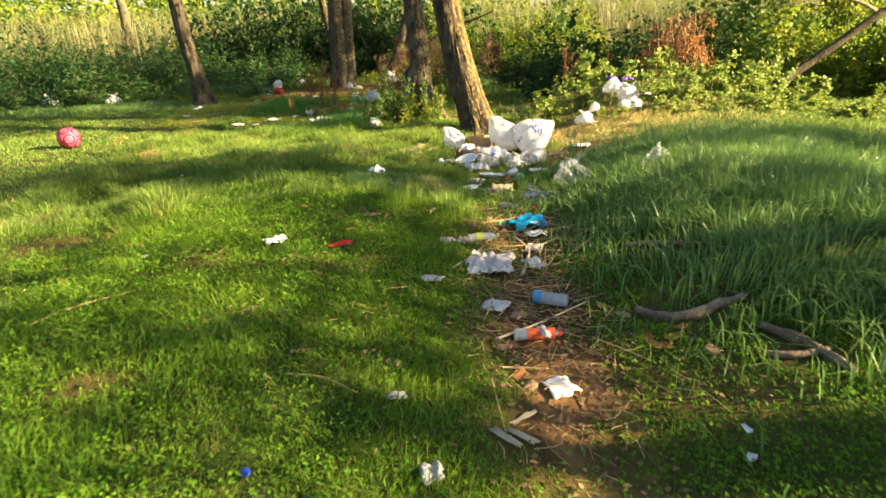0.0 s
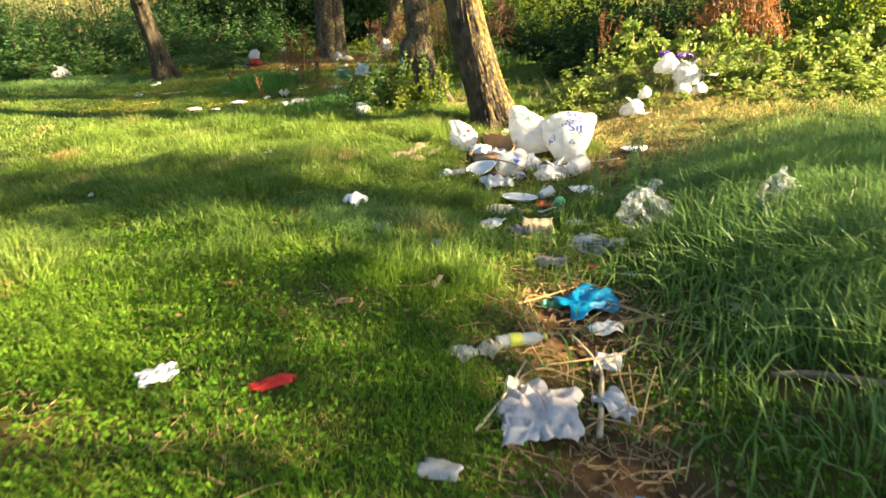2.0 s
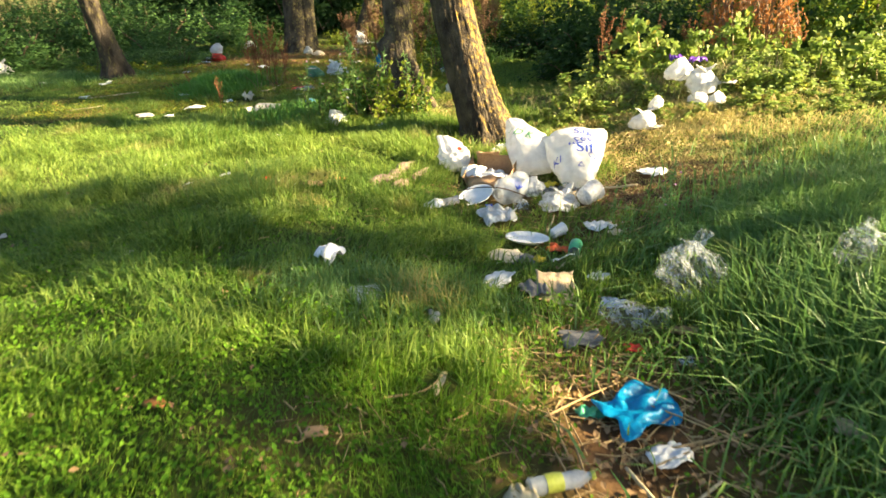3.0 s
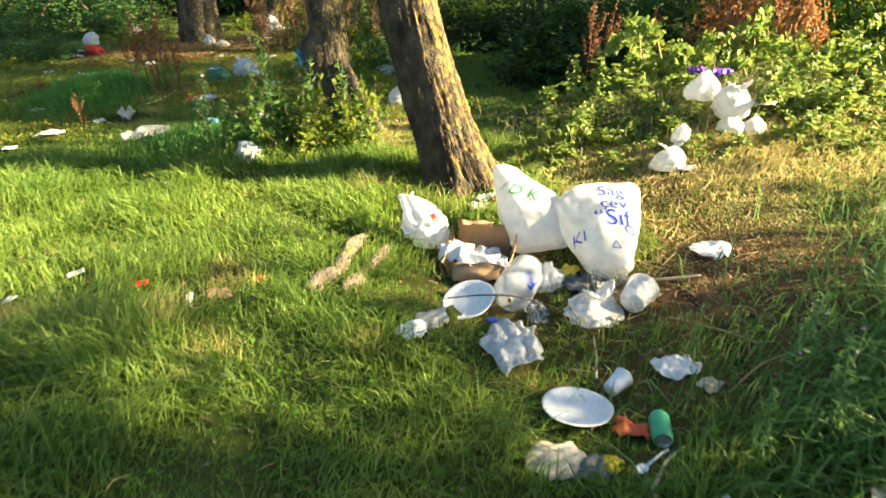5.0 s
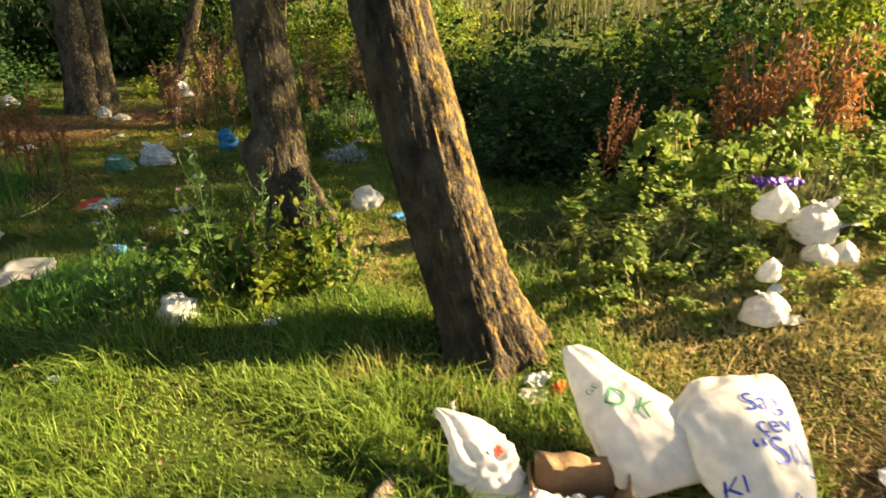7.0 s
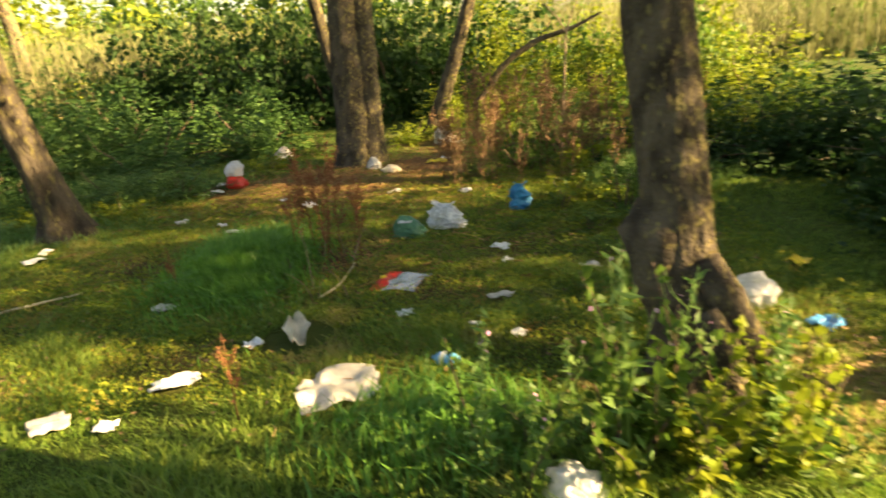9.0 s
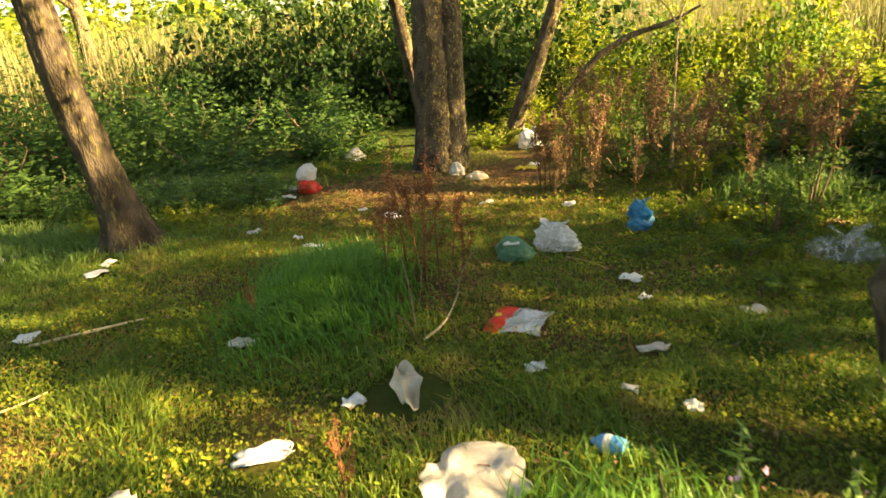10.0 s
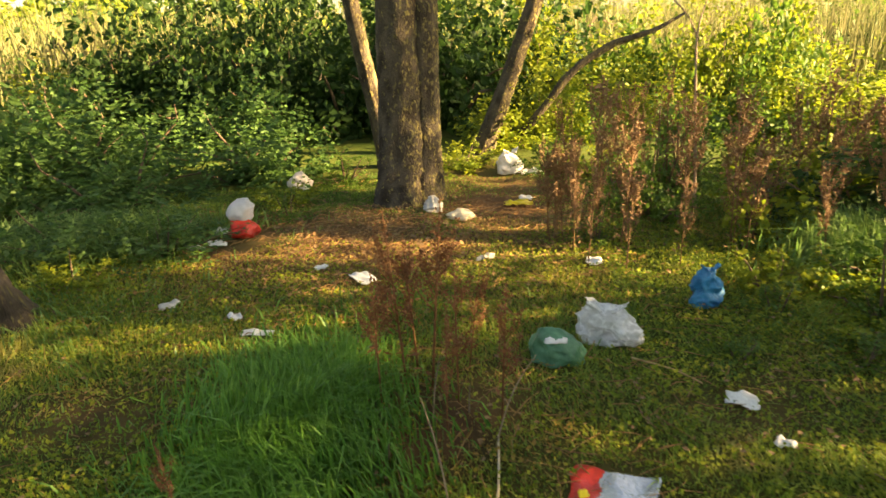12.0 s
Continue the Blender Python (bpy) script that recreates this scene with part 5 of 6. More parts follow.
plastic_bag("knotted clear plastic bag in front of the pile", 0.79, 6.14, 0.24, 0.18, 0.12, 6, FILM_THIN, True, 20, "clear bags", crumple=0.16)
plastic_bag("grey see-through bag wedged behind the jug", 0.68, 6.44, 0.17, 0.13, 0.12, 7, FILM_THIN, False, 10, crumple=0.1)
scrap("wrapper", "bright yellow wrapper under the white bag", "wrapper", 0.79, 6.47, 0.13, 0.10, 0.07, YELLOW, 4.4, 30, up=0.03)
scrap("crumpled_film", "dark bin liner squeezed under the bags", "bag", 0.83, 6.40, 0.20, 0.16, 0.06, CARD_GREY, 4.7, 30)
scrap("crumpled_film", "thin white plastic film in front of the jug", "film", 0.37, 5.92, 0.22, 0.26, 0.13, FILM_THIN, 5.1, 15, folds=6, n=25)
scrap("crumpled_film", "white plastic film beside the jug", "film", 0.40, 6.06, 0.20, 0.16, 0.10, FILM_THIN, 5.3, 40, folds=4)
scrap("crumpled_film", "clear torn packaging beside the jug", "film", 0.56, 6.20, 0.10, 0.16, 0.08, FILM_CLEAR, 5.6, 0)
scrap("paper_cup_piece", "torn white cup lying in the grass", "cup", 0.0, 6.07, 0.10, 0.12, 0.08, FOAM, 5.9, 30, folds=3)
scrap("crumpled_paper", "crumpled grey-white paper in the grass", "paper", 0.09, 6.16, 0.14, 0.12, 0.05, TISSUE, 6.1, 0)
scrap("paper_scrap", "white crumpled paper on dry grass", "paper", 1.47, 6.38, 0.18, 0.16, 0.05, PAPER, 6.4, 25)
pole("twig", "thin dark twig lying across the jug", "twig", [(0.16, 6.24, 0.07), (0.30, 6.17, 0.11), (0.45, 6.14, 0.10), (0.62, 6.12, 0.03)], [0.003, 0.004, 0.004, 0.002], TWIG, 6, 0.1)
scrap("loose_cap", "bright blue plastic cap by the jug", "cap", 0.345, 6.16, 0.045, 0.035, 0.025, BLUE, 6.6, 0, up=0.03, n=7)

# between the pile and the worn strip
dish("foam_plate", "white foam plate half upright in the grass", "plate", 0.475, 5.54, PLATE, FOAM, 10, (-6, 6), 0.03, group="foam plates")
dish("paper_cup", "small white paper cup tipped over", "cup", 0.63, 5.63, CUP, FOAM, 30, (0, 80), 0.035, group="cups")
scrap("orange_peel", "bright orange crumpled wrapper", "wrapper", 0.62, 5.44, 0.12, 0.07, 0.05, ORANGE, 7.1, -30)
can = thing("drink_can", "mint green drink can lying in the grass", "can", 0.705, 5.41, turn=70)
lay = Matrix.Translation((-0.06, 0, 0.033)) @ Matrix.Rotation(radians(90), 4, "Y")
part("body", tubes_mesh("body", [turned(lathe([(0.026, 0), (0.033, 0.008), (0.033, 0.1), (0.027, 0.112)], 24, 0.03, 2), lay)], MINT), can)
part("lid", tubes_mesh("lid", [turned(lathe([(0.0, 0.002), (0.024, 0.002), (0.0265, -0.001)], 24), lay)], FOIL), can, "silver can end")
part("base", tubes_mesh("base", [turned(lathe([(0.0275, 0.113), (0.022, 0.113), (0.0, 0.107)], 24), lay)], FOIL), can, "silver can bottom")
PRESSED.append((0.705, 5.41, 0.07))
scrap("crumpled_paper", "greyish soaked paper in the grass", "paper", 0.335, 5.34, 0.18, 0.14, 0.05, FILM_BEIGE, 7.4, 10)
scrap("wrapper", "yellow crumpled wrapper in the grass", "wrapper", 0.49, 5.30, 0.075, 0.07, 0.04, YELLOW, 7.6, 0)
scrap("crumpled_film", "dark grey plastic lump in the grass", "film", 0.42, 5.29, 0.11, 0.09, 0.05, CARD_GREY, 7.8, 0)
spoon = thing("plastic_spoon", "white plastic spoon on the ground", "spoon", 0.60, 5.27, turn=25)
part("handle", tubes_mesh("handle", [tube([(-0.02, 0, 0.035), (0.05, 0, 0.045), (0.08, 0, 0.04)], [0.004, 0.0035, 0.004], 8)], FOAM), spoon)
part("bowl", tubes_mesh("bowl", [turned(lathe([(0, 0), (0.011, 0.002), (0.016, 0.008), (0.0155, 0.0085), (0.010, 0.003), (0, 0.0015)], 16), Matrix.Translation((-0.04, 0, 0.03)) @ Matrix.Diagonal((1.5, 1, 1, 1)))], FOAM), spoon)
PRESSED.append((0.60, 5.27, 0.07))
tray = new("cardboard_tray", tubes_mesh("cardboard_tray", [crumpled(0.16, 0.22, 0.022, 8.3, 15, 0.004, 0.06, 7, -0.1)], CARD_PALE))
tray.matrix_basis = pose(0.505, 4.95, float(height(0.505, 4.95)) + 0.02, 14, 0, -8)
tagged(tray, "pale brown pulp cardboard tray lying in the grass", "tray")
PRESSED.append((0.53, 5.02, 0.11))
scrap("cardboard_piece", "dark grey wet cardboard beside the tray", "cardboard", 0.41, 4.96, 0.12, 0.16, 0.03, CARD_GREY, 8.5, 10)
scrap("paper_scrap", "small white crumpled paper in long grass", "paper", 0.72, 5.06, 0.11, 0.08, 0.05, PAPER, 8.7, 30)
scrap("crumpled_paper", "white crumpled tissue in the grass", "tissue", 0.25, 5.05, 0.12, 0.16, 0.05, PAPER, 8.9, -30)
scrap("wrapper", "crumpled silver foil wrapper in the grass", "wrapper", 0.72, 4.80, 0.12, 0.08, 0.05, FOIL, 9.0, -30)
plastic_bag("thin clear plastic bag caught in long grass", 1.03, 4.80, 0.26, 0.18, 0.24, 11, FILM_CLEAR, True, 30, "clear bags", crumple=0.2)
plastic_bag("thin clear plastic bag caught in long grass", 1.64, 4.62, 0.22, 0.12, 0.22, 13, FILM_CLEAR, False, 60, "clear bags", crumple=0.22, up=0.06)
bottle("crushed milky plastic bottle in the grass", 0.74, 4.63, 0.30, 0.055, 155, FILM_CLEAR, None, None, 7, dent=0.5)
scrap("cardboard_piece", "small brown cardboard piece", "cardboard", 0.91, 4.52, 0.11, 0.06, 0.03, CARD, 9.2, -10)
scrap("plastic_piece", "small clear crumpled plastic", "plastic", 0.85, 4.33, 0.07, 0.06, 0.03, FILM_CLEAR, 9.4, -10)
scrap("wrapper", "small red and white wrapper", "wrapper", 0.69, 4.45, 0.07, 0.05, 0.025, RED, 9.6, 0)
scrap("crumpled_film", "dark grey plastic bag pressed in the grass", "bag", 0.51, 4.53, 0.16, 0.12, 0.04, CARD_GREY, 9.8, 0)
scrap("crumpled_film", "bright blue crumpled plastic bag", "bag", 0.59, 4.08, 0.25, 0.20, 0.10, FILM_BLUE, 10.1, 15, folds=6, n=19)
scrap("plastic_piece", "mint green plastic end beside the blue bag", "plastic", 0.43, 4.10, 0.085, 0.06, 0.05, MINT, 10.3, 10)
scrap("crumpled_paper", "white crumpled tissue beside the blue bag", "tissue", 0.61, 3.89, 0.15, 0.10, 0.06, PAPER, 10.5, 20)
bottle("clear bottle with a yellow-green label on dry stalks", 0.26, 3.79, 0.20, 0.028, 10, BOTTLE, LIME, LIME, 9, span=(0.25, 0.5))
scrap("paper_scrap", "folded pale paper piece on dry stalks", "paper", 0.13, 3.72, 0.09, 0.14, 0.03, HUSK, 10.8, -20)
scrap("crumpled_paper", "beige crumpled paper beside dry stalks", "paper", 0.03, 3.66, 0.10, 0.10, 0.04, TISSUE, 10.9, -20)
scrap("cardboard_piece", "pale cardboard strip on the ground", "cardboard", 1.16, 3.88, 0.11, 0.08, 0.02, CARD_PALE, 11.1, -40)
scrap("paper_scrap", "thin white torn paper on stalks", "paper", 0.57, 3.68, 0.10, 0.13, 0.04, FILM, 11.3, -20)
scrap("crumpled_film", "crumpled white and pink plastic sheet on the soil", "film", 0.27, 3.38, 0.25, 0.27, 0.09, FILM_PINK, 11.6, -15, n=25, folds=7, ragged=0.5)
scrap("crumpled_film", "white plastic flap beside the pink sheet", "film", 0.53, 3.44, 0.10, 0.16, 0.06, FILM, 11.8, 25)
scrap("crumpled_film", "crumpled white nappy-like plastic on the soil", "film", 0.19, 3.28, 0.12, 0.13, 0.06, FILM, 12.0, 0)
scrap("crumpled_film", "white and silver crumpled packaging on the soil", "film", 0.25, 2.90, 0.12, 0.14, 0.05, FILM, 12.2, -25)
scrap("cardboard_piece", "small brown packet on the soil", "cardboard", 0.36, 2.80, 0.09, 0.07, 0.04, CARD, 12.4, 40)
bottle("small clear water bottle with light blue label", 0.54, 2.96, 0.185, 0.033, 155, BOTTLE, SKYBLUE, None, 3, dent=0.1, span=(0.72, 0.95))
bottle("clear bottle with an orange label", 0.42, 2.60, 0.22, 0.029, -3, BOTTLE, ORANGE, RED, 5, dent=0.1, span=(0.28, 0.86))
scrap("plastic_piece", "white plastic strip across the bottle", "plastic", 0.445, 2.58, 0.04, 0.12, 0.02, FILM, 12.6, 10, up=0.05)
dead = "dead leaves on the soil"
for k, (x, y, w) in enumerate(((0.26, 2.50, 0.07), (0.29, 2.27, 0.08), (0.78, 2.86, 0.06), (0.86, 2.74, 0.08), (0.93, 2.42, 0.10), (1.0, 2.46, 0.09), (0.33, 2.2, 0.07), (1.9, 3.0, 0.06), (-0.9, 4.0, 0.07), (-0.42, 3.88, 0.07), (1.05, 2.52, 0.06), (0.9, 2.5, 0.08), (1.1, 2.3, 0.07))):
    scrap("dead_leaf", "curled brown dead leaf on the ground", "leaf", x, y, w, w * 0.7, 0.025, RUST if k % 3 else CARD, 13 + k * 0.21, k * 40, dead, n=7, folds=3, press=0.3)
scrap("paper_scrap", "torn flat white paper with a small hole", "paper", 0.455, 2.19, 0.13, 0.15, 0.035, PAPER, 16.2, 20, folds=3, ragged=0.35)
for k, (x, y, t) in enumerate(((0.19, 1.83, 130), (0.25, 1.85, 135), (0.27, 1.97, 40))):
    scrap("maize_husk", "pale dry pointed husk leaf on the soil", "husk", x, y, 0.13, 0.03, 0.02, HUSK, 17 + k * 0.3, t, "husks", n=9, folds=2, ragged=0.5)
scrap("crumpled_paper", "silver-grey crumpled paper in the grass", "paper", -0.07, 1.62, 0.08, 0.09, 0.05, FILM_GREY, 18.1, 20)
cap_blue = dish("loose_cap", "bright blue bottle cap in the grass", "cap", -0.63, 1.57, ((0, 0.013), (0.013, 0.013), (0.015, 0.010), (0.015, 0)), BLUE, 0, (20, 10), 0.02)

# white scraps strewn over the lawn
LAWN_BITS = "paper scraps on the lawn"
for k, (x, y, w) in enumerate(((-0.20, 2.02, 0.08), (0.96, 1.66, 0.05), (1.01, 1.80, 0.045), (-0.06, 3.07, 0.13), (-1.43, 6.76, 0.08), (-4.15, 11.36, 0.13), (-5.15, 11.6, 0.13), (-1.95, 7.1, 0.07),
                               (-1.62, 6.55, 0.06), (-2.4, 5.8, 0.06), (-2.1, 4.6, 0.05), (-1.7, 3.4, 0.05), (-3.3, 8.4, 0.07), (-1.25, 7.9, 0.07), (-2.2, 2.9, 0.05), (-1.5, 5.3, 0.05), (-3.6, 6.4, 0.06))):
    scrap("paper_scrap", "small white paper scrap in the grass", "paper", x, y, w, w * 0.6, w * 0.3, PAPER if k % 3 else TISSUE, 20 + k * 0.37, k * 53, LAWN_BITS, n=8, folds=3)
scrap("paper_cup_piece", "torn white foam cup standing in the grass", "cup", -0.50, 5.06, 0.13, 0.09, 0.12, FOAM, 27.3, 60, folds=3)
scrap("paper_scrap", "folded white paper lying in the grass", "paper", -0.33, 4.73, 0.15, 0.14, 0.04, PAPER, 27.7, 20, folds=2.5)
scrap("paper_box", "small white and grey paper box", "box", -0.06, 4.59, 0.05, 0.08, 0.05, TISSUE, 28.0, 0, n=7, folds=2)
scrap("wrapper", "crumpled red wrapper in the grass", "wrapper", -0.585, 3.36, 0.14, 0.05, 0.04, RED, 28.3, 15, n=11)
scrap("crumpled_paper", "crumpled white paper in the grass", "paper", -0.95, 3.38, 0.12, 0.09, 0.05, PAPER, 28.6, 30)
scrap("bone_shaped_root", "pale dry root end sticking out of the turf", "root", -0.06, 4.19, 0.03, 0.13, 0.03, HUSK, 28.9, -20, n=7)
scrap("wrapper", "small red bottle cap wrapper in the grass", "wrapper", -1.11, 6.56, 0.075, 0.06, 0.03, RED, 29.1, 0, n=8)
scrap("bottle_piece", "pale plastic stick in the grass", "plastic", -0.87, 6.36, 0.03, 0.15, 0.03, FOAM, 29.3, 10, n=8)
scrap("wrapper", "orange strip of wrapper in the grass", "wrapper", -0.61, 6.53, 0.09, 0.04, 0.015, ORANGE, 29.5, 0, n=8)
scrap("dead_leaf", "clump of dark dead leaves in the grass", "leaf", -0.76, 6.40, 0.11, 0.08, 0.04, CARD, 29.6, 0, n=8)
scrap("crumpled_paper", "white crumpled paper in shaded grass", "paper", 0.915, 5.69, 0.17, 0.12, 0.04, PAPER, 29.8, 10)
scrap("paper_cup_piece", "torn brown and white cup", "cup", 0.97, 5.56, 0.08, 0.07, 0.05, HUSK, 30.0, 10)

# the pink ball
ball = thing("toy_ball", "pink football with dark red rings on the lawn", "ball", -4.55, 7.85)
R = 0.125
ico = bpy.data.meshes.new("skin")
bm = bmesh.new()
bmesh.ops.create_uvsphere(bm, u_segments=40, v_segments=24, radius=R)
bmesh.ops.translate(bm, verts=bm.verts, vec=(0, 0, R + 0.01))
for f in bm.faces:
    f.smooth = True
bm.to_mesh(ico)
bm.free()
ico.materials.append(PINK)
skin = part("skin", ico, ball)
phi = (1 + 5 ** 0.5) / 2
for a in (-1, 1):
    for b in (-phi, phi):
        for way in ((0, a, b), (a, b, 0), (b, 0, a)):
            d = Vector(way).normalized()
            s = d.orthogonal().normalized()
            u = d.cross(s)
            ring = [d * R * 0.905 + (s * math.cos(t) + u * math.sin(t)) * R * 0.43 + Vector((0, 0, R + 0.01)) for t in np.linspace(0, 2 * math.pi, 25)]
            part("ring", tubes_mesh("ring", [tube(ring, [0.008] * 25, 6, caps=False)], SEAM), skin)
PRESSED.append((-4.55, 7.85, 0.1))

# white bags on the bramble bank
BANK = "white bags on the bank"
plastic_bag("white plastic bag of rubbish on the bank", 2.12, 7.72, 0.2, 0.17, 0.19, 31, None, False, 0, BANK, z=0.43, crumple=0.08)
scrap("wrapper", "purple plastic behind the white bags", "plastic", 2.32, 7.84, 0.17, 0.13, 0.08, PURPLE, 31.5, 20, z=0.54)
scrap("wrapper", "purple plastic behind the white bags", "plastic", 2.12, 7.82, 0.10, 0.10, 0.08, PURPLE, 31.8, 60, z=0.56)
plastic_bag("full white plastic bag tied at the side", 2.27, 7.58, 0.23, 0.19, 0.19, 32, None, True, 0, BANK, z=0.35, crumple=0.08)
scrap("crumpled_film", "tied end of a white plastic bag", "film", 2.46, 7.56, 0.14, 0.07, 0.05, FILM, 32.4, -10, z=0.40)
plastic_bag("white plastic bag sagging on the bank", 2.20, 7.47, 0.15, 0.13, 0.12, 33, None, False, 0, BANK, z=0.26, crumple=0.05)
plastic_bag("white plastic bag sagging on the bank", 2.34, 7.46, 0.18, 0.15, 0.13, 34, None, False, 40, BANK, z=0.25, crumple=0.05)
plastic_bag("white plastic bag at the foot of the bank", 1.69, 7.28, 0.22, 0.17, 0.13, 35, None, True, 10, BANK, crumple=0.06)
plastic_bag("small white plastic bag end on the bank", 1.84, 7.42, 0.12, 0.10, 0.10, 36, None, False, 0, BANK, up=0.09)
scrap("wrapper", "orange and white wrapper under the white bag", "wrapper", 1.77, 7.2, 0.14, 0.07, 0.04, TISSUE, 36.5, 0)

# round the second tree and the shrub
plastic_bag("shiny white plastic bag beside the shrub", -0.82, 8.29, 0.2, 0.16, 0.12, 41, None, False, 0, crumple=0.15)
plastic_bag("white plastic bag behind the tree", 0.38, 9.55, 0.2, 0.18, 0.16, 42, None, False, 0, crumple=0.1)
scrap("wrapper", "blue and white paper behind the tree", "wrapper", 0.58, 9.25, 0.15, 0.12, 0.06, SKYBLUE, 42.5, 30)
scrap("plant_leaf", "bright yellow fallen leaf cluster", "leaf", 0.84, 9.95, 0.13, 0.12, 0.09, YELLOW, 42.8, 30, n=8)
plastic_bag("clear plastic bag lying flat behind the tree", 0.50, 10.85, 0.35, 0.26, 0.14, 43, FILM_CLEAR, True, 0, "clear bags", crumple=0.12)
scrap("paper_scrap", "upright white paper in the pale grass", "paper", 1.0, 12.0, 0.10, 0.08, 0.14, PAPER, 43.5, 0)
scrap("cardboard_piece", "brown cardboard behind the tree", "cardboard", 0.71, 11.4, 0.2, 0.1, 0.04, CARD, 43.7, 0)
scrap("crumpled_paper", "white paper at the shrub's foot", "paper", -0.39, 8.08, 0.10, 0.06, 0.04, PAPER, 43.9, 0)

# under the further trees
scrap("crumpled_film", "large crumpled greyish plastic sheet on the lawn", "film", -1.64, 9.04, 0.32, 0.28, 0.07, FILM_HAZE, 51.0, 20, n=33, folds=3.5, ragged=0.3)
scrap("plastic_sleeve", "long beige plastic sleeve in the grass", "film", -1.89, 9.56, 0.13, 0.36, 0.12, FILM_BEIGE, 51.4, 15, n=19, folds=4, ragged=0.3, corner=0.5)
scrap("crumpled_paper", "torn white paper standing in the grass", "paper", -2.10, 9.51, 0.09, 0.08, 0.09, PAPER, 51.7, 15)
scrap("crumpled_paper", "crumpled white paper sheet in the grass", "paper", -2.36, 9.18, 0.19, 0.12, 0.06, PAPER, 51.9, 30)
scrap("crumpled_paper", "greyish soaked paper in the grass", "paper", -2.79, 8.95, 0.15, 0.14, 0.06, TISSUE, 52.2, 30)
scrap("paper_scrap", "white torn paper in the grass", "paper", -2.54, 8.9, 0.09, 0.09, 0.04, PAPER, 52.4, 0)
FAR_BITS = "paper scraps under the trees"
for k, (x, y, w, d) in enumerate(((-2.74, 10.07, 0.14, 0.11), (-4.13, 11.16, 0.16, 0.1), (-3.99, 10.26, 0.11, 0.12), (-0.81, 9.40, 0.07, 0.07), (-0.85, 9.83, 0.14, 0.06), (-1.01, 9.54, 0.045, 0.08), (-1.36, 9.72, 0.08, 0.1),
                                  (-0.73, 10.39, 0.07, 0.05), (-0.27, 10.18, 0.11, 0.09), (-0.74, 10.67, 0.12, 0.12), (-3.3, 12.9, 0.14, 0.12), (-3.45, 12.86, 0.14, 0.1), (-3.58, 12.82, 0.12, 0.1), (-0.87, 12.14, 0.14, 0.1),
                                  (-2.25, 12.1, 0.20, 0.1), (-2.52, 12.3, 0.08, 0.06), (-1.51, 12.3, 0.13, 0.06), (-1.0, 13.6, 0.12, 0.1), (-2.9, 11.7, 0.1, 0.06), (-2.75, 11.5, 0.16, 0.06), (-3.3, 11.9, 0.12, 0.08), (-6.0, 12.6, 0.1, 0.1))):
    scrap("paper_scrap", "white paper scrap on the shaded ground", "paper", x, y, w, d, 0.045, PAPER if k % 4 else TISSUE, 53 + k * 0.29, k * 47, FAR_BITS, n=9, folds=3.5)
blue_can = bottle("crushed light blue and white drink can", -1.17, 9.16, 0.125, 0.033, 150, SKYBLUE, PAPER, None, 5, "drink_can", 0.25, span=(0.42, 0.6), group="")
pack = thing("snack_bag", "red and silver snack bag lying open", "snack bag", -1.40, 10.19, turn=-17)
v, f = crumpled(0.26, 0.27, 0.06, 60.3, 41, ragged=0.05, folds=4, corner=-0.12)
tagged(pack)
me = tubes_mesh("foil_side", [(v, f)], FOIL)
me.materials.append(RED)
me.polygons.foreach_set("material_index", [1 if sum(v[i].x for i in q) / len(q) < -0.045 + 0.12 * v[q[0]].y + 0.006 * math.sin(60 * v[q[0]].y) else 0 for q in (p.vertices for p in me.polygons)])
part("foil_side", me, pack, "silver inside and red printed edge")
part("print", tubes_mesh("print", [turned(crumpled(0.035, 0.04, 0.008, 61.0, 7), Matrix.Translation((-0.09, -0.03, 0.045)))], YELLOW), pack, "yellow printed patch")
PRESSED.append((-1.39, 10.2, 0.15))
plastic_bag("dark green plastic bag lying on the ground", -1.36, 11.08, 0.25, 0.19, 0.15, 62, FILM_GREEN, False, 0, crumple=0.08)
scrap("label_piece", "white label on the green bag", "label", -1.38, 11.02, 0.09, 0.06, 0.03, PAPER, 62.4, 0, up=0.12, n=7)
plastic_bag("grey-white plastic bag next to the green one", -1.08, 11.22, 0.28, 0.2, 0.16, 63, FILM_THIN, True, 150, crumple=0.14)
plastic_bag("blue plastic bag hanging in dead weeds", -0.49, 11.50, 0.155, 0.125, 0.21, 64, FILM_BLUE_DULL, True, 0, crumple=0.14)
PRESSED.append((-3.2, 12.95, 0.3))
red_bag = plastic_bag("red and orange plastic bag at the hedge", -3.17, 13.12, 0.22, 0.2, 0.13, 65, RED, False, 0, crumple=0.08)
plastic_bag("round white plastic bag on the red one", -3.18, 13.16, 0.19, 0.18, 0.17, 66, None, False, 0, up=0.11, crumple=0.03)
scrap("crumpled_film", "bluish white film beside the red bag", "film", -3.30, 13.1, 0.12, 0.12, 0.10, FILM, 66.5, 0)
plastic_bag("bright white plastic bag at the leaning tree", -0.97, 14.55, 0.26, 0.2, 0.2, 67, None, True, 30, crumple=0.1)
scrap("crumpled_film", "white film beside the leaning tree", "film", -0.78, 14.5, 0.2, 0.16, 0.08, FILM, 67.5, 0)
scrap("wrapper", "yellow wrapper on the bare soil", "wrapper", -1.10, 13.42, 0.22, 0.14, 0.06, YELLOW, 68.0, 10)
plastic_bag("grey-white plastic bag at the foot of the trees", -1.76, 13.42, 0.16, 0.13, 0.13, 69, FILM_GREY, False, 0, crumple=0.08)
plastic_bag("grey crumpled bag on the bare soil", -1.57, 13.18, 0.22, 0.14, 0.08, 70, FILM_BEIGE, False, 0, crumple=0.1)
